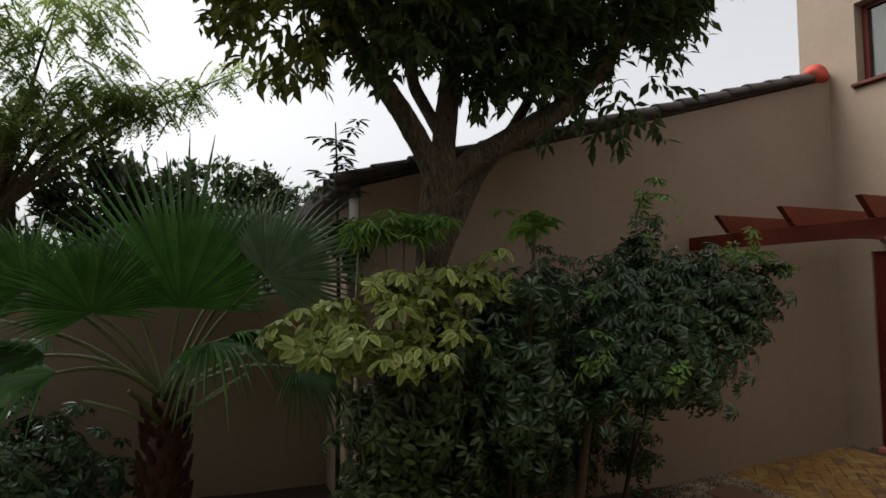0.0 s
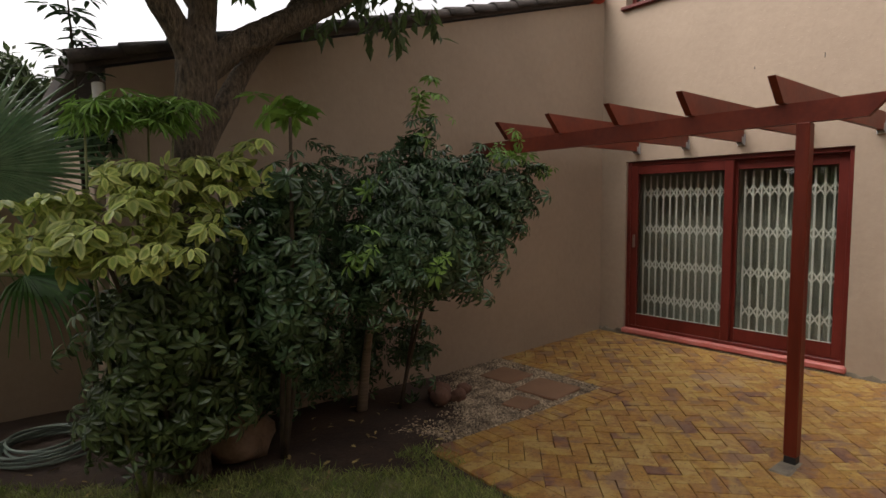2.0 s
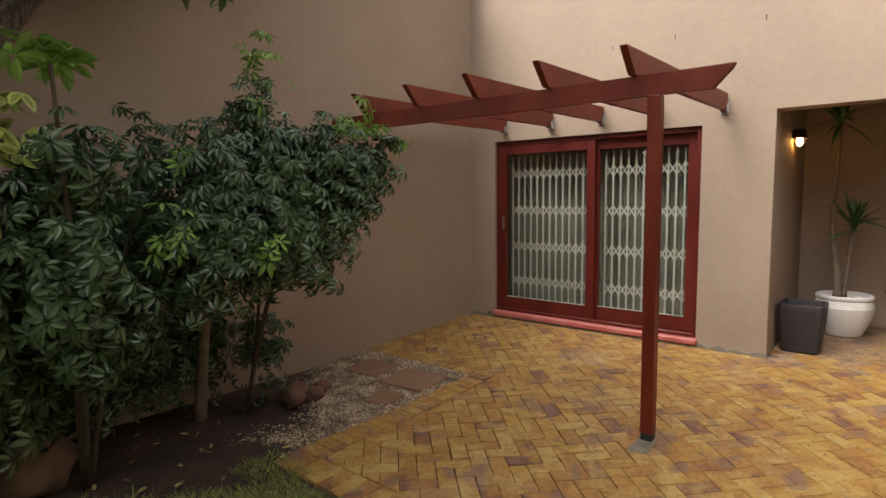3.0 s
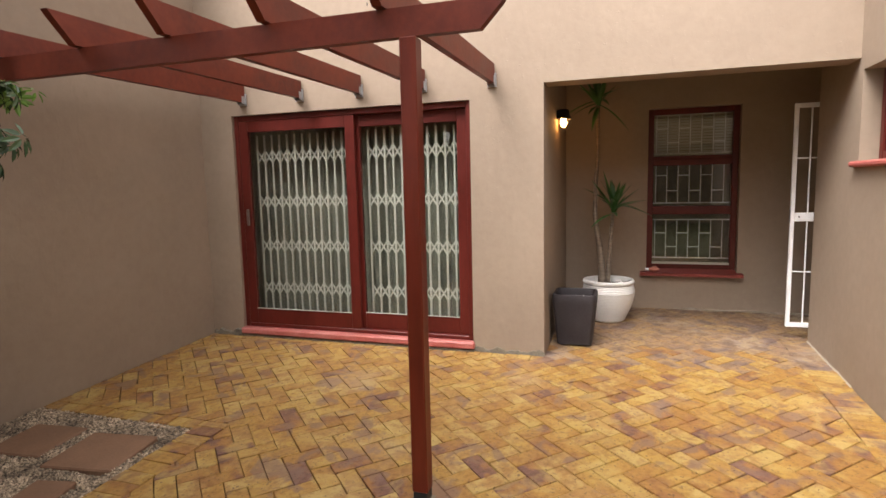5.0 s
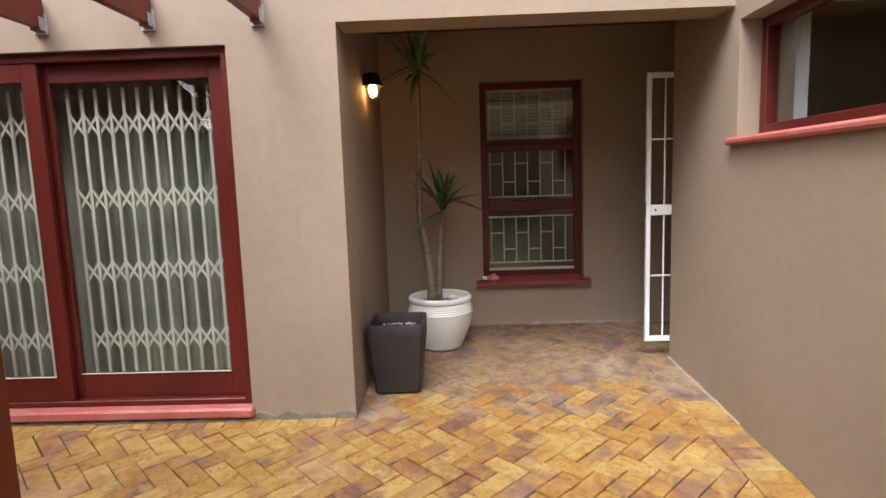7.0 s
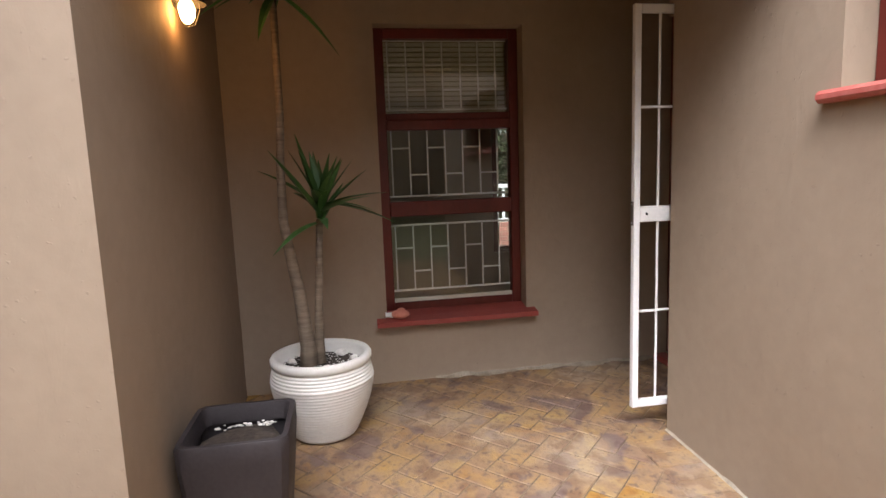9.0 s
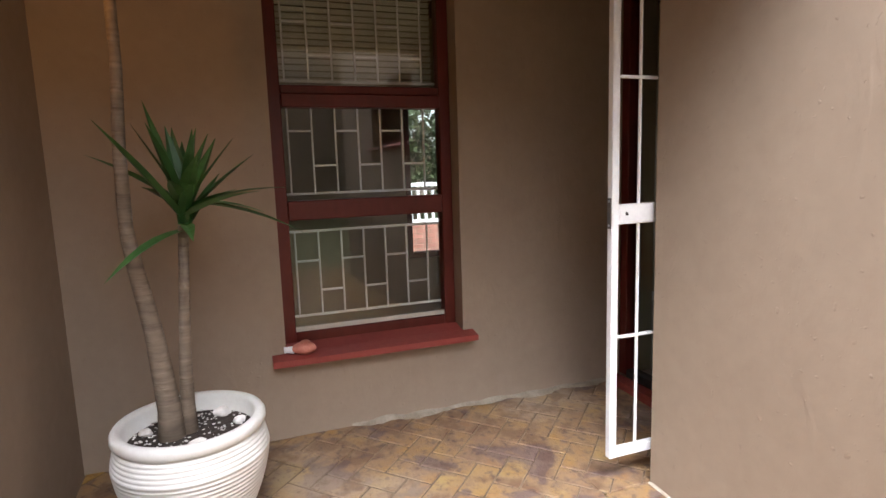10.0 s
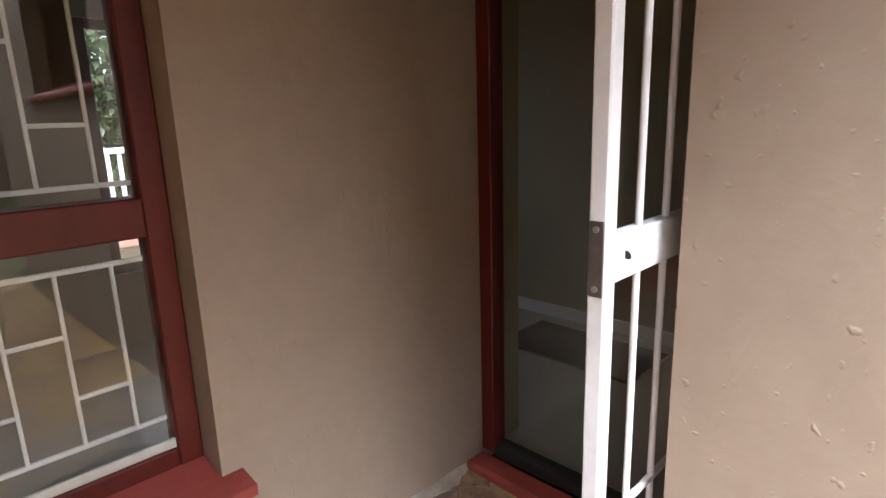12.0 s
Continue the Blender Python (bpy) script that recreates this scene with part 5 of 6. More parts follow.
# Shells at y 4.1 and 4.15 are added leaves standing in for black shade.
s = umbrella_shrub("umbrella_shrub", (3.0, 3.9, GARDEN), "large dark green umbrella shrub beside the gravel",
                   [(2.80, 3.22, 1.42, 0.42, 0.42, 0.42), (3.15, 3.20, 1.35, 0.55, 0.42, 0.45), (3.42, 3.15, 1.65, 0.40, 0.38, 0.34), (3.0, 3.25, 1.75, 0.42, 0.35, 0.25), (3.66, 3.1, 1.6, 0.2, 0.25, 0.2), (2.58, 3.1, 1.2, 0.26, 0.3, 0.28), (3.05, 3.3, 2.0, 0.16, 0.15, 0.2), (3.78, 3.0, 1.80, 0.16, 0.16, 0.16), (2.7, 4.1, 0.5, 0.35, 0.18, 0.4), (3.1, 4.15, 0.45, 0.22, 0.14, 0.4), (3.45, 3.95, 0.35, 0.18, 0.18, 0.28)], 2900, 0.071, DARKLEAF, ratio=0.38)
for shoot, k in (((3.55, 2.9, 2.02, 0.22, 0.16, 0.13), 12), ((3.1, 3.22, 2.28, 0.16, 0.12, 0.2), 16), ((2.37, 2.88, 1.35, 0.12, 0.08, 0.1), 9), ((2.83, 2.7, 1.25, 0.08, 0.05, 0.06), 4), ((2.52, 3.0, 1.74, 0.10, 0.1, 0.05), 4), ((3.88, 2.86, 1.92, 0.14, 0.1, 0.1), 7)):
    c, u = in_ellipsoids([shoot], k, 0.9, 1.2)
    part("young_shoot", rosettes(c, outward(u, 0.9), 7, 0.075, 0.36, 0.4), FRESHLEAF, s, "lighter green young leaves", kind="stuff")
stems(s, (3.0, 4.03, GARDEN - 0.05), [(2.97, 3.7, 1.1)], 0.05, SMOOTHBARK)
stems(s, (3.3, 3.9, GARDEN - 0.05), [(3.3, 3.4, 1.1), (3.1, 3.3, 2.15), (3.5, 3.1, 2.0)], 0.015)

# The four shells at z 0.5 to 0.55 are leaf fill added for shade.
s = umbrella_shrub("umbrella_shrub", (2.1, 3.5, GARDEN), "tall dark green umbrella shrub with a bright top shoot",
                   [(1.92, 3.12, 1.38, 0.25, 0.28, 0.40), (2.0, 3.25, 1.0, 0.28, 0.33, 0.36), (1.92, 2.95, 1.70, 0.20, 0.2, 0.15), (2.05, 3.4, 1.55, 0.2, 0.22, 0.3), (2.45, 4.05, 0.5, 0.3, 0.18, 0.36), (2.1, 4.0, 0.5, 0.34, 0.2, 0.45), (2.0, 3.7, 0.55, 0.3, 0.2, 0.35), (1.75, 4.1, 0.5, 0.3, 0.2, 0.45), (2.68, 3.85, 1.72, 0.15, 0.13, 0.36), (2.6, 3.9, 1.3, 0.2, 0.14, 0.3)], 2100, 0.078, DARKLEAF, ratio=0.38)
c, u = in_ellipsoids([(1.82, 2.68, 2.10, 0.13, 0.12, 0.05)], 10, 0.9)
part("top_shoot", rosettes(c, outward(u, 1.2), 6, 0.12, 0.46, 0.2), FRESHLEAF, s, "bright green top shoot")
stems(s, (2.1, 3.55, GARDEN - 0.05), [(1.82, 2.70, 2.06), (2.1, 3.2, 1.5), (2.6, 3.8, 1.7)], 0.02)

# Lower leaves carry their shade in the darker green; bright ones sit on top.
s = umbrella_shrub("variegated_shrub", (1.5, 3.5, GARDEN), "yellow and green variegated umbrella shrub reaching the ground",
                   [(1.5, 3.35, 1.2, 0.36, 0.28, 0.3), (1.35, 3.4, 0.95, 0.4, 0.3, 0.35), (1.42, 3.5, 0.6, 0.36, 0.3, 0.42), (1.22, 3.6, 0.38, 0.26, 0.24, 0.24)], 1200, 0.08, VARIEGSHADE, droop=0.55)
c, u = in_ellipsoids([(0.92, 3.1, 1.45, 0.2, 0.14, 0.1), (1.2, 2.98, 1.5, 0.28, 0.16, 0.14), (1.45, 3.05, 1.52, 0.24, 0.16, 0.15), (1.0, 3.25, 1.62, 0.3, 0.16, 0.09), (1.35, 3.25, 1.68, 0.3, 0.18, 0.1), (1.62, 3.08, 1.75, 0.1, 0.08, 0.1), (0.72, 3.2, 1.5, 0.14, 0.12, 0.08), (1.2, 2.9, 1.36, 0.2, 0.1, 0.06), (1.72, 3.0, 1.86, 0.09, 0.08, 0.08), (1.5, 3.15, 1.84, 0.2, 0.15, 0.07), (1.2, 3.3, 1.78, 0.25, 0.15, 0.06), (0.62, 3.1, 1.50, 0.16, 0.12, 0.09)], 190, 0.85, 1.3)
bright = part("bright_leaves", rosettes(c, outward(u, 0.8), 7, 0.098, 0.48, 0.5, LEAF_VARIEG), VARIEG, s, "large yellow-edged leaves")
bright.data.materials.append(VARIEGMID)
bright.data.polygons.foreach_set("material_index", [1 if i % 10 < 2 else 0 for i in range(len(bright.data.polygons))])
stems(s, (1.5, 3.6, GARDEN - 0.05), [(1.0, 3.2, 1.5), (1.3, 3.1, 1.5), (1.62, 3.15, 1.7), (1.55, 3.4, 1.1)], 0.022)

s = umbrella_shrub("undergrowth_shrub", (-0.95, 4.75, GARDEN), "low dark green shrub growing behind the palm",
                   [(-0.95, 4.75, 0.5, 0.45, 0.35, 0.45), (-1.5, 4.8, 0.6, 0.45, 0.35, 0.55), (-0.6, 5.0, 0.3, 0.3, 0.25, 0.3)], 700, 0.085, DARKLEAF)
stems(s, (-0.95, 4.75, GARDEN - 0.05), [(-0.9, 4.7, 0.6), (-1.4, 4.8, 0.7), (-0.65, 4.95, 0.4)], 0.02)

s = thing("fern_bush", (1.25, 3.5, GARDEN), "bright green plant with finely cut spreading leaves", "shrub")
c, u = in_ellipsoids([(1.12, 3.3, 2.10, 0.2, 0.18, 0.06), (1.36, 3.34, 2.14, 0.18, 0.18, 0.06), (1.25, 3.3, 2.08, 0.26, 0.2, 0.06)], 110, 0.9)
part("foliage", rosettes(c, outward(u, 1.8), 9, 0.12, 0.16, 0.35), FRESHLEAF, s)
stems(s, (1.25, 3.5, GARDEN - 0.05), [(1.0, 3.3, 2.05), (1.15, 3.3, 2.1), (1.3, 3.35, 2.1), (1.42, 3.3, 2.08)], 0.014, PETIOLE)

s = thing("sapling", (1.12, 4.45, GARDEN), "slender sapling with whorls of dark oval leaves", "plant")
part("stem", G().tube([(1.14, 4.45, GARDEN), (1.13, 4.45, 1.5), (1.10, 4.45, 2.6), (1.08, 4.45, 3.05)], [0.02, 0.016, 0.01, 0.005], 8), TWIG, s, smooth="all")
c = np.array([(1.10 + rnd.uniform(-0.13, 0.13), 4.42 + rnd.uniform(-0.1, 0.1), 2.45 + 0.6 * i / 15) for i in range(16)])
part("foliage", rosettes(c, np.array([(0, 0, 1.0)] * 16), 6, 0.13, 0.42, 0.2), DARKLEAF, s)
c, u = in_ellipsoids([(1.1, 4.3, 2.1, 0.16, 0.14, 0.3)], 26)
part("foliage", rosettes(c, outward(u, 0.6), 6, 0.12, 0.42, 0.4), DARKLEAF, s)


# ---- fan palm ----
def fan(hub, axis, nrm, radius, spread, count, droop, pleat=0.28):
    """A fan leaf: pleated segments joined near the hub and free towards their drooping tips."""
    axis = Vector(axis).normalized()
    nrm = Vector(nrm)
    nrm = (nrm - axis * nrm.dot(axis)).normalized()
    side = nrm.cross(axis)
    g = G()
    for i in range(count):
        a = radians(spread) * (2 * (i + 0.5) / count - 1)
        d = axis * math.cos(a) + side * math.sin(a)
        s = nrm.cross(d)
        l = radius * (1 - 0.42 * (abs(a) / radians(spread)) ** 1.6) * rnd.uniform(0.86, 1.07)
        half = math.tan(radians(spread) / count)
        base, k = len(g.v), 8
        tip = rnd.uniform(0.6, 1.4) * droop
        for j in range(k + 1):
            f = j / k
            w = half * l * (f if f < 0.5 else 0.5 * (1 - (f - 0.5) / 0.5) ** 1.1) * 1.03 + 0.0015
            bend = -tip * l * max(0.0, f - 0.45) ** 2 * 1.6
            q = Vector(hub) + d * l * f + Vector((0, 0, bend)) - nrm * 0.10 * l * f * f
            lift = nrm * (w * pleat * 4)
            g.v += [tuple(q + s * w), tuple(q + lift), tuple(q - s * w)]
        for j in range(k):
            b = base + 3 * j
            g.f += [(b, b + 1, b + 4, b + 3), (b + 1, b + 2, b + 5, b + 4)]
    return g


def fan_palm():
    cx, cy = -0.04, 4.30
    ob = thing("fan_palm", (cx, cy, GARDEN), "young fan palm with large pleated leaves and fibrous trunk", "palm")
    part("trunk", G().tube([(cx, cy, GARDEN - 0.05), (cx, cy, 0.2), (cx, cy, 0.6), (cx + 0.01, cy, 1.0)], [0.14, 0.12, 0.11, 0.08], 18), PALMBARK, ob, smooth="all")
    for i in range(64):
        a, z = i * 2.4, 0.0 + 0.95 * i / 64
        r = 0.125 - 0.02 * i / 64
        o = Vector((math.cos(a), math.sin(a), 0))
        p = Vector((cx, cy, z)) + o * r
        part("leaf_base", G().tube([p - o * 0.03, p + o * 0.03 + Vector((0, 0, 0.05)), p + o * 0.055 + Vector((0, 0, 0.12 + 0.03 * rnd.random()))], [0.032, 0.026, 0.012], 6, True, 0.45), PALMBARK, ob)
    heart = Vector((cx, cy, 1.0))
    # hub, axis, facing, radius, spread, segments, droop, pale
    table = [
        ((0.04, 4.00, 1.62), (0.06, 0.05, 1), (0.2, -1, 0.1), 1.16, 90, 48, 0.04, 0),
        ((0.55, 3.97, 1.82), (0.80, 0.1, 0.60), (-0.3, -1, 0.15), 0.82, 95, 44, 0.06, 1),
        ((-0.42, 3.85, 1.60), (-0.2, -0.15, 1), (0.15, -1, 0.3), 0.6, 112, 48, 0.25, 0),
        ((-0.75, 3.95, 1.75), (-0.6, -0.1, 0.7), (0.2, -1, 0.35), 0.6, 100, 40, 0.3, 0),
        ((0.50, 4.45, 1.95), (0.35, 0.3, 0.8), (-0.1, -1, 0.3), 0.70, 120, 44, 0.2, 1),
        ((-0.35, 4.55, 1.75), (-0.25, 0.3, 1), (0.1, -1, 0.2), 0.6, 105, 40, 0.2, 0),
        ((0.32, 3.60, 1.46), (1, -0.1, 0.08), (0.0, 0.25, 1), 0.52, 75, 26, 1.1, 0),
        ((0.22, 3.72, 1.42), (0.45, -0.55, 0.0), (0, -0.3, 1), 0.55, 100, 30, 1.0, 0),
        ((-0.75, 4.35, 1.32), (-0.9, -0.1, 0.1), (0.1, -0.5, 1), 0.55, 95, 30, 0.9, 0),
        ((0.75, 3.95, 1.22), (0.8, -0.3, -0.3), (0, -0.3, 1), 0.55, 95, 28, 1.0, 0),
        ((-0.52, 3.60, 1.30), (-1, -0.1, -0.2), (0.0, -0.3, 1), 0.5, 70, 14, 1.2, 0),
        ((-0.95, 4.2, 1.55), (-0.9, 0.0, 0.25), (0.1, -0.6, 0.8), 0.65, 110, 40, 0.6, 0),
        ((0.85, 4.3, 1.35), (0.9, 0.1, 0.0), (0, -0.5, 1), 0.5, 105, 32, 0.9, 0),
        ((0.25, 4.95, 1.7), (0.2, 0.9, 0.5), (0, -0.5, 1), 0.6, 110, 36, 0.6, 0),
    ]
    for hub, axis, nrm, r, sp, n, dr, pale in table:
        p = part("petiole", G().tube(bent(heart, hub, (0, 0, 0.10), 8), [0.022, 0.02, 0.018, 0.017, 0.016, 0.015, 0.014, 0.013, 0.011], 7, True, 0.6), PETIOLE, ob, smooth="all")
        part("fan_leaf", fan(hub, axis, nrm, r, sp, n, dr), PALMPALE if pale else PALMLEAF, p, "pale silvery green pleated fan" if pale else "deep green pleated fan")
    for a, e in ((-40, 25), (-75, 35), (-110, 30), (-150, 20), (0, 30)):
        o = Vector((math.cos(radians(a)), math.sin(radians(a)), math.sin(radians(e))))
        part("cut_petiole", G().tube([heart - Vector((0, 0, 0.2)), heart + o * 0.28 - Vector((0, 0, 0.12)), heart + o * 0.5 - Vector((0, 0, 0.1))], [0.02, 0.016, 0.012], 7, True, 0.6), PETIOLE, ob, "cut pale leaf stalk")


fan_palm()


# ---- trees beyond the boundary wall ----
def feathery_tree():
    ob = thing("feathery_tree", (-2.4, 8.4, -0.1), "light green feathery-leaved tree behind the boundary wall", "tree")
    part("trunk", G().tube([(-2.6, 8.5, -0.1), (-2.5, 8.5, 1.5), (-2.2, 8.4, 3.0), (-2.0, 8.3, 4.2)], [0.13, 0.11, 0.08, 0.04], 12), BARK, ob, smooth="all")
    ends = [(-1.2, 7.9, 4.3), (-0.3, 7.8, 4.35), (0.75, 7.8, 4.75), (-1.5, 7.6, 5.2), (-2.6, 7.8, 5.2), (-2.9, 7.9, 4.0), (-0.9, 7.7, 3.9), (-1.9, 7.6, 3.7)]
    for e in ends:
        part("limb", G().tube(bent((-2.3, 8.4, 2.6), e, (0.05, 0, 0.25), 7), [0.05, 0.04, 0.033, 0.027, 0.02, 0.014, 0.009, 0.005], 7), BARK, ob, smooth="all")
    # The last six shells listed here are an unseen overhang added for shade.
    shells = [(-1.7, 7.9, 5.2, 1.1, 0.7, 0.75), (-2.6, 7.9, 4.5, 0.9, 0.7, 0.7), (-1.3, 7.8, 4.3, 0.9, 0.6, 0.38), (-0.3, 7.8, 4.25, 0.6, 0.4, 0.2), (0.4, 7.8, 4.6, 0.4, 0.25, 0.14), (0.85, 7.8, 4.6, 0.22, 0.2, 0.1), (-0.7, 7.8, 3.95, 0.5, 0.4, 0.2), (-2.0, 7.8, 3.7, 0.9, 0.5, 0.3), (-1.2, 5.8, 5.7, 1.6, 1.0, 0.5), (-2.8, 6.2, 5.9, 1.4, 1.2, 0.6), (0.2, 6.0, 5.9, 0.9, 0.8, 0.4), (-2.6, 4.9, 5.9, 1.6, 1.2, 0.5), (-0.6, 5.0, 6.0, 1.4, 0.9, 0.4), (-3.6, 6.5, 5.4, 1.2, 1.4, 0.7)]
    for e in ends:
        for f in (0.55, 0.68, 0.8, 0.9, 1.0):
            q = Vector((-2.3, 8.4, 2.6)).lerp(Vector(e), f)
            shells.append((q.x, q.y, q.z + 0.25 * math.sin(math.pi * f) - 0.06, 0.26, 0.22, 0.14))
    c, u = in_ellipsoids(shells, 3900, 0.9)
    P, D, N = [], [], []
    for p, o in zip(c, u):
        d = Vector((o[0] * 0.5 + rnd.uniform(-1, 1), rnd.uniform(-0.7, 0.7), rnd.uniform(-0.7, 0.25))).normalized()
        s = d.cross(Vector((0, 0, 1))).normalized()
        n = 9
        for k in range(n):
            q = Vector(p) + d * (0.023 * k) + Vector((0, 0, -0.002 * k * k))
            for sg in (1, -1):
                P.append(q)
                D.append(s * sg + d * 0.45 + Vector((0, 0, -0.25)))
                N.append(Vector((0, 0, 1)) + d * 0.1)
    L = nrg.uniform(0.05, 0.085, len(P))
    part("crown", leaves(np.array(P), np.array(D), np.array(N), L, L * 0.42), FEATHER, ob, "loose light green crown of small leaflets with an unseen shading overhang")


def far_tree(at, shells, count, label, group="trees behind the boundary wall"):
    ob = thing("far_tree", at, label, "tree", group=group)
    top = shells[0]
    part("trunk", G().tube([at, (at[0] + 0.1, at[1], 1.2), (top[0], top[1], top[2] - 0.2)], [0.2, 0.15, 0.06], 10), BARK, ob, smooth="all")
    for sh in shells:
        part("limb", G().tube(bent((at[0] + 0.1, at[1], 1.2), sh[:3], (0, 0, 0.1), 5), [0.07, 0.055, 0.045, 0.035, 0.025, 0.012], 7), BARK, ob, smooth="all")
    c, u = in_ellipsoids(shells, count, 0.7)
    k = 6
    P = np.repeat(c, k, axis=0) + nrg.normal(0, 0.07, (count * k, 3))
    D = np.repeat(u, k, axis=0) + nrg.normal(0, 0.9, (count * k, 3))
    N = nrg.normal(0, 0.5, (count * k, 3)) + (0, 0, 1)
    L = nrg.uniform(0.10, 0.19, len(P))
    part("crown", leaves(P, D, N, L, L * 0.5), FARLEAF, ob, "dense dark crown")


feathery_tree()
far_tree((0.4, 10.0, -0.1), [(0.2, 9.6, 3.0, 1.1, 0.7, 0.65), (1.0, 9.6, 2.9, 0.65, 0.5, 0.6), (-0.9, 9.6, 3.0, 0.8, 0.6, 0.5), (0.5, 9.6, 2.2, 1.3, 0.6, 0.6)], 1500, "dense dark tree behind the boundary wall")
far_tree((-2.5, 9.5, -0.1), [(-2.3, 9.0, 3.5, 1.3, 0.7, 0.6), (-1.2, 9.0, 2.7, 0.9, 0.5, 0.6), (-3.6, 9.0, 2.9, 1.0, 0.7, 0.8), (-2.0, 9.0, 2.1, 1.6, 0.5, 0.6)], 1500, "dark spreading tree behind the boundary wall")

far_tree((17.2, -3.0, 0.05), [(17.0, -3.0, 2.3, 0.9, 1.1, 0.8), (17.0, -2.6, 1.5, 0.6, 1.0, 0.6), (16.8, -3.2, 0.9, 0.5, 1.0, 0.7)], 1300, "leafy tree beyond the far window", "")


# ---- what the far window looks out on ----
def white_fence():
    ob = thing("white_fence", (14.1, -2.4, 0.05), "white painted picket railing beyond the far window", "fence")
    part("rail", G().box((14.08, -4.2, 1.06), (14.14, -0.8, 1.12)), WHITE, ob)
    part("rail", G().box((14.085, -4.2, 0.52), (14.135, -0.8, 0.57)), WHITE, ob)
    data = mesh_of("picket", G().box((-0.015, -0.02, 0.0), (0.015, 0.02, 0.49), 0.003), WHITE)
    for i in range(30):
        o = new("picket", data)
        o.parent = ob
        o.matrix_basis = pose(0.01, -1.7 + 0.115 * i, 0.52)


white_fence()
plinth = thing("brick_plinth", (14.1, -2.4, 0.05), "low pinkish brick wall under the white railing", "wall")
course_mesh = mesh_of("brick", G().box((-0.05, -0.105, 0.0), (0.05, 0.105, 0.065), 0.004), material("pink_brick", (0.34, 0.14, 0.10), (0.46, 0.21, 0.16), scale=5, rand="object", spread=0.2))
part("mortar", G().box((14.06, -4.2, 0.0), (14.14, -0.6, 0.515), 0.002), MORTAR, plinth)
for row in range(6):
    for i in range(16):
        o = new("brick", course_mesh)
        o.parent = plinth
        o.matrix_basis = pose(0.0, -1.68 + 0.222 * i + (0.11 if row % 2 else 0), 0.01 + 0.076 * row)


# ---- lawn ----
def lawn():
    pts = []
    while len(pts) < 42000:
        x, y = rnd.uniform(-0.6, 2.9), rnd.uniform(1.0, 4.4)
        x = x if rnd.random() < 0.9 else rnd.uniform(2.5, 3.02)
        if x > 2.7 and 2.7 < y < 3.1 and rnd.random() < 0.5 or on_lawn(x + rnd.gauss(0, 0.03), y + rnd.gauss(0, 0.03)) and noise.noise(Vector((x * 5, y * 5, 4))) > rnd.uniform(-0.8, 0.1):
            pts.append((x, y, pav(x) + 0.02 * noise.noise(Vector((x * 2.2, y * 2.2, 0)))))
    n = len(pts)
    d = nrg.normal(0, 0.55, (n, 3))
    d[:, 2] = nrg.uniform(0.5, 1.0, n)
    nr = nrg.normal(0, 1, (n, 3))
    L = nrg.uniform(0.03, 0.085, n)
    return whole("lawn", leaves(np.array(pts), d, nr, L, nrg.uniform(0.003, 0.006, n), BLADE), GRASS, "rough green lawn with dry patches", "grass", kind="stuff")


lawn()


def litter():
    spots = [(rnd.uniform(0.6, 3.4), rnd.uniform(3.0, 4.1)) for _ in range(70)] + [(1.95, 3.70), (0.75, 4.28), (0.9, 4.3), (2.4, 3.15), (2.5, 3.05)]
    P = np.array([(x, y, pav(x) + 0.022) for x, y in spots])
    n = len(P)
    D = nrg.normal(0, 1, (n, 3)) * (1, 1, 0.15)
    N = nrg.normal(0, 0.25, (n, 3)) + (0, 0, 1)
    L = nrg.uniform(0.035, 0.08, n)
    return whole("fallen_leaves", leaves(P, D, N, L, L * 0.4, LEAF_FINE), material("dry_leaf", (0.16, 0.11, 0.04), (0.32, 0.25, 0.10), rand="island", spread=0.5), "dry yellow leaves lying on the soil", "leaves", kind="stuff")


litter()

# ---- paving ----
PL, PW, GAP = 0.22, 0.11, 0.0045
FIELDS = [(3.17, 6.735, -0.92, 2.82), (5.12, 6.735, 2.82, YL - 0.004), (6.735, XB, -0.92, YA - 0.004), (7.705, XB, -1.63, -0.92)]


def clip(poly, box):
    x0, x1, y0, y1 = box
    for ax, lim, keep in ((0, x0, 1), (0, x1, -1), (1, y0, 1), (1, y1, -1)):
        out = []
        for i, p in enumerate(poly):
            q = poly[(i + 1) % len(poly)]
            a, b = (p[ax] - lim) * keep, (q[ax] - lim) * keep
            if a >= 0:
                out.append(p)
            if a * b < 0:
                f = a / (a - b)
                out.append((p[0] + f * (q[0] - p[0]), p[1] + f * (q[1] - p[1])))
        poly = out
        if len(poly) < 3:
            return []
    return poly


def inside(p):
    return any(x0 <= p[0] <= x1 and y0 <= p[1] <= y1 for x0, x1, y0, y1 in FIELDS)


def area(poly):
    return 0.5 * abs(sum(poly[i - 1][0] * p[1] - p[0] * poly[i - 1][1] for i, p in enumerate(poly)))


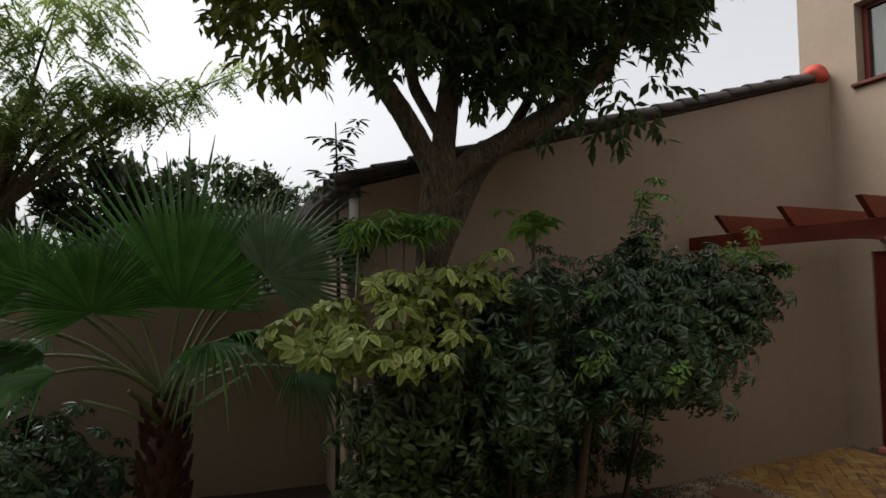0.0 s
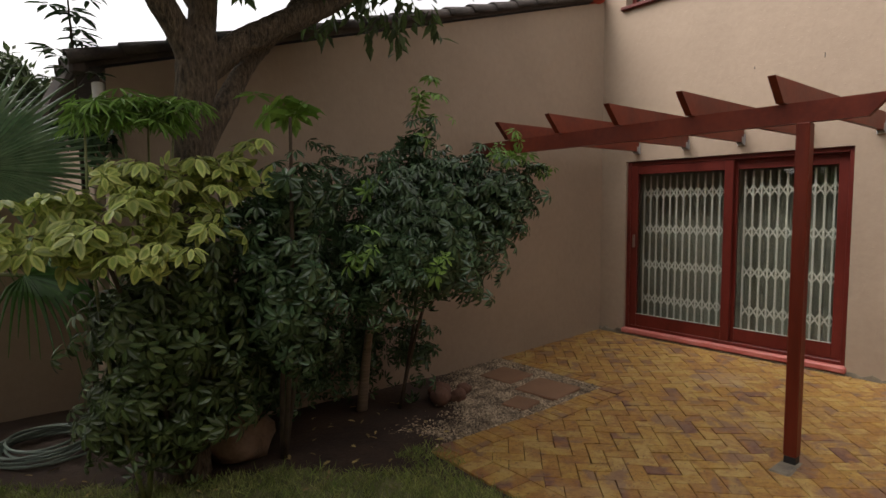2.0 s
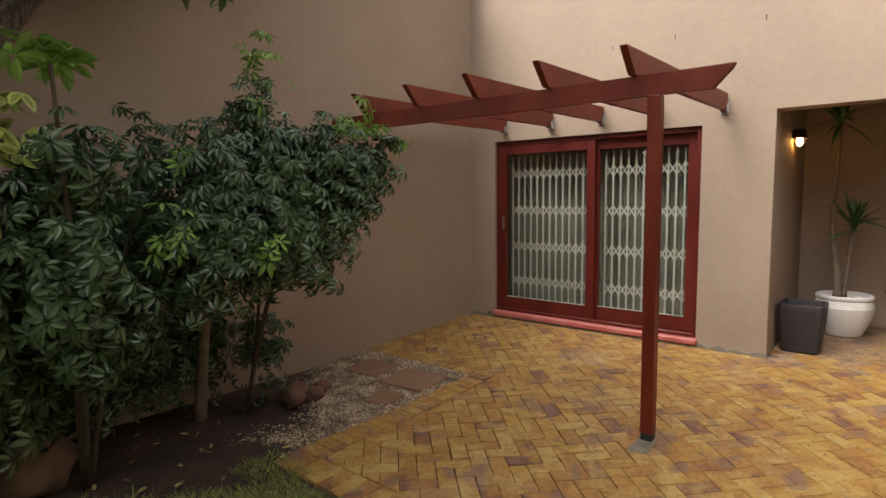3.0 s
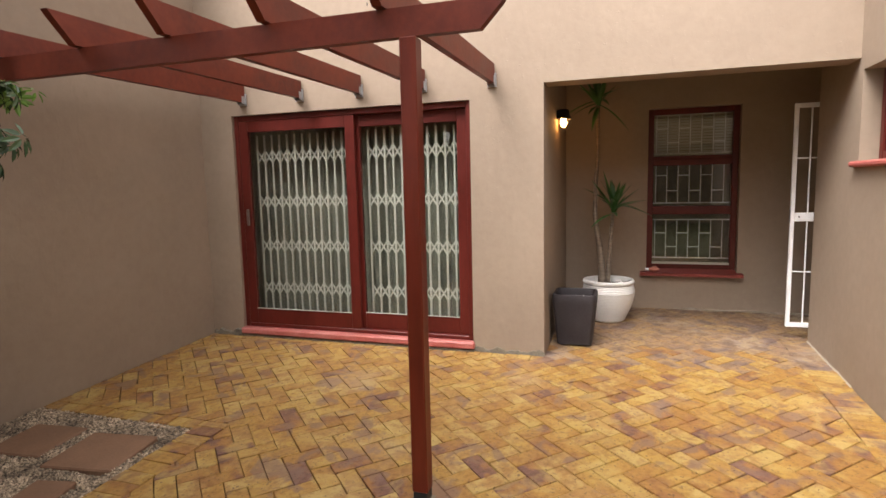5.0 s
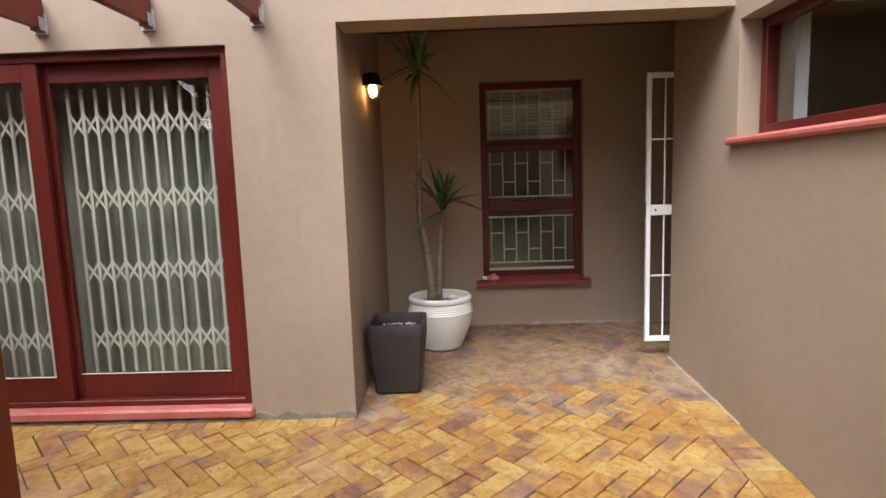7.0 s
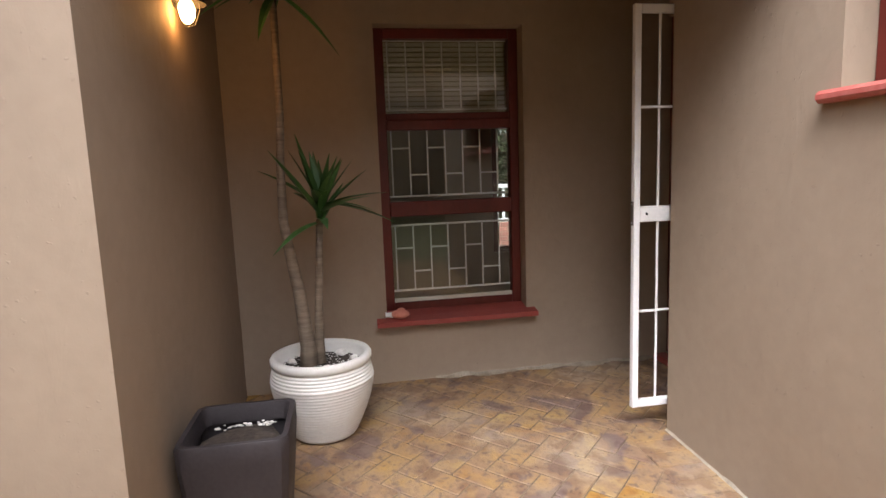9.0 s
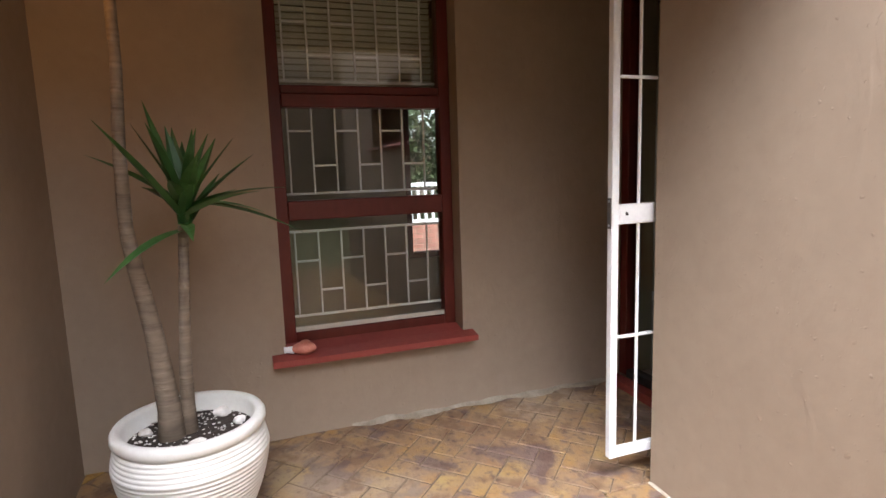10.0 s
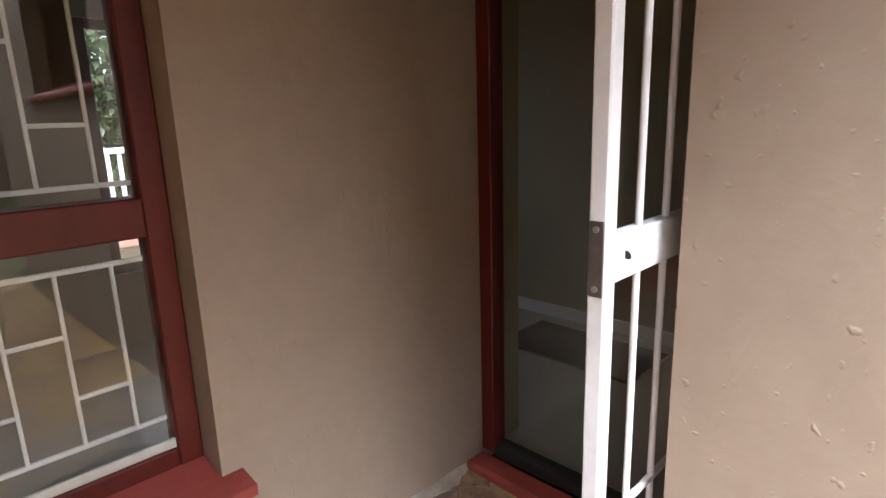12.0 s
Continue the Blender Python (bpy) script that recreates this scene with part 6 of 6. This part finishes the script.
def brick_of(poly, g, jitter):
    """A paver with worn edges over the outline poly."""
    n = len(poly)
    cx, cy = sum(p[0] for p in poly) / n, sum(p[1] for p in poly) / n
    lean = 0.006 if cx > 6.9 else 0.014
    tx, ty = rnd.gauss(0, lean), rnd.gauss(0, lean)
    size = math.sqrt(area(poly))
    worn = [(x + rnd.uniform(-0.002, 0.002), y + rnd.uniform(-0.002, 0.002)) for x, y in poly]
    v = []
    for f, dz in ((1.0, -0.045), (1.0, -0.0035), (1 - 0.006 / size, 0.0)):
        for x, y in worn:
            X, Y = cx + (x - cx) * f, cy + (y - cy) * f
            v.append((X, Y, pav(X) + dz + jitter + tx * (X - cx) + ty * (Y - cy)))
    faces = [tuple(range(2 * n, 3 * n))]
    for r in (0, 1):
        faces += [(r * n + i, r * n + (i + 1) % n, (r + 1) * n + (i + 1) % n, (r + 1) * n + i) for i in range(n)]
    g.add(v, faces)


def paving():
    floor = thing("floor", (5.5, 1.0, 0.0), "yellow and brown clay brick paving laid in herringbone", "paving", kind="structure")
    field, dusty = G(), G()
    singles = []
    c45 = math.sqrt(0.5)
    rng_ = range(-90, 91)
    for a in rng_:
        for b in rng_:
            k = (a - b) % 4
            if k == 0:
                u0, v0, du, dv = a, b, 2, 1
            elif k == 3:
                u0, v0, du, dv = a, b, 1, 2
            else:
                continue
            gg = GAP / PW / 2
            loc = [(u0 + gg, v0 + gg), (u0 + du - gg, v0 + gg), (u0 + du - gg, v0 + dv - gg), (u0 + gg, v0 + dv - gg)]
            poly = [(5.6 + PW * c45 * (u - v), 1.0 + PW * c45 * (u + v)) for u, v in loc]
            mx, my = sum(p[0] for p in poly) / 4, sum(p[1] for p in poly) / 4
            if not (2.8 < mx < 8.8 and -1.9 < my < 4.6):
                continue
            full = all(inside(p) for p in poly)
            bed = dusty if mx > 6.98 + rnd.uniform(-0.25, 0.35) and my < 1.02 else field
            if full and 4.9 < mx < 8.3 and -0.75 < my < 0.98 and len(singles) < 300:
                singles.append((mx, my, 45 if du == 2 else 135, bed is dusty))
                continue
            if full:
                brick_of(poly, bed, rnd.gauss(0, 0.0012))
                continue
            for f in FIELDS:
                cut = clip(poly, f)
                if cut and area(cut) > 0.0006:
                    brick_of(cut, bed, rnd.gauss(0, 0.0012))

    def course(x0, y0, dx, dy, count, length, width, lim=None):
        """A row of pavers side by side along (dx, dy), each reaching across it."""
        for i in range(count):
            a = width * i
            w = width - GAP
            nx, ny = -dy, dx
            j = rnd.uniform(-0.004, 0.004)
            poly = [(x0 + dx * a + nx * j, y0 + dy * a + ny * j), (x0 + dx * (a + w) + nx * j, y0 + dy * (a + w) + ny * j), (x0 + dx * (a + w) + nx * (length + j), y0 + dy * (a + w) + ny * (length + j)), (x0 + dx * a + nx * (length + j), y0 + dy * a + ny * (length + j))]
            if lim:
                poly = clip(poly, lim)
            if poly:
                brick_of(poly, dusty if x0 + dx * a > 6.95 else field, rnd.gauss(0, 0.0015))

    course(3.0, -1.136, 1, 0, 43, 0.212, PW, (2.9, 7.70, -1.2, -0.9))          # along the high-window wall
    course(6.841, 1.02, 0, 1, 31, 0.105, PW, (6.7, 6.842, 1.0, YL - 0.01))     # along the house wall
    course(2.95, 2.826, 1, 0, 20, 0.212, PW, (2.9, 5.11, 2.82, 3.05))          # along the gravel
    course(5.114, 3.04, 0, 1, 13, 0.11, PW, (4.98, 5.12, 3.0, YL - 0.01))      # beside the stepping stones
    course(3.164, -0.92, 0, 1, 35, 0.215, PW, (2.9, 3.17, -0.93, 2.82))        # along the lawn
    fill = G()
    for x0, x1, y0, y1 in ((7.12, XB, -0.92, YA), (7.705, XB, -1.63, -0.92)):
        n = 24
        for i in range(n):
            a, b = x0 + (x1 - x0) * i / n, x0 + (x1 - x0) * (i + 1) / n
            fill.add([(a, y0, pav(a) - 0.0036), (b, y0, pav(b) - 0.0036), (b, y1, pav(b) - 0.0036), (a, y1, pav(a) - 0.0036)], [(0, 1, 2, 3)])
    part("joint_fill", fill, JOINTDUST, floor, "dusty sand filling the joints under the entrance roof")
    part("paver_field", field, PAVER_I, floor, "worn clay pavers in yellow and brown", kind="stuff")
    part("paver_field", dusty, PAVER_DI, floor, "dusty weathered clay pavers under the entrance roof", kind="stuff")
    x1, y1 = PL / 2 - GAP / 2, PW / 2 - GAP / 2
    meshes, grey_meshes = [], []
    for k in range(8):
        data, v = G(), []
        # an eight-sided outline with chipped corners and slightly bowed sides
        ring = []
        for sx, sy in ((-1, -1), (1, -1), (1, 1), (-1, 1)):
            a, b = rnd.uniform(0.001, 0.012), rnd.uniform(0.001, 0.010)
            pair = [(sx * (x1 - a), sy * (y1 - rnd.uniform(0, 0.002))), (sx * (x1 - rnd.uniform(0, 0.002)), sy * (y1 - b))]
            ring += pair if sx * sy < 0 else pair[::-1]
        for f, dz in ((0, -0.045), (0, -0.0035), (0.003, 0.0)):
            v += [(x - math.copysign(f, x), y - math.copysign(f, y), dz) for x, y in ring]
        data.add(v, [tuple(range(16, 24))] + [(r + i, r + (i + 1) % 8, r + 8 + (i + 1) % 8, r + 8 + i) for r in (0, 8) for i in range(8)])
        meshes.append(mesh_of("paver", data, PAVER_O))
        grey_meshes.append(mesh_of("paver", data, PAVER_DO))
    tilt = math.degrees(math.atan(0.04))
    for x, y, turn, worn in singles:
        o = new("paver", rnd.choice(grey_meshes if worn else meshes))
        o.parent = floor
        o.matrix_basis = pose(-5.5, -1.0, 0) @ pose(x, y, pav(x) + rnd.gauss(0, 0.0008 if worn else 0.0012), rnd.gauss(0, 0.3 if worn else 0.8), -tilt + rnd.gauss(0, 0.3 if worn else 0.8), 0) @ pose(0, 0, 0, 0, 0, turn + rnd.gauss(0, 0.6))


paving()
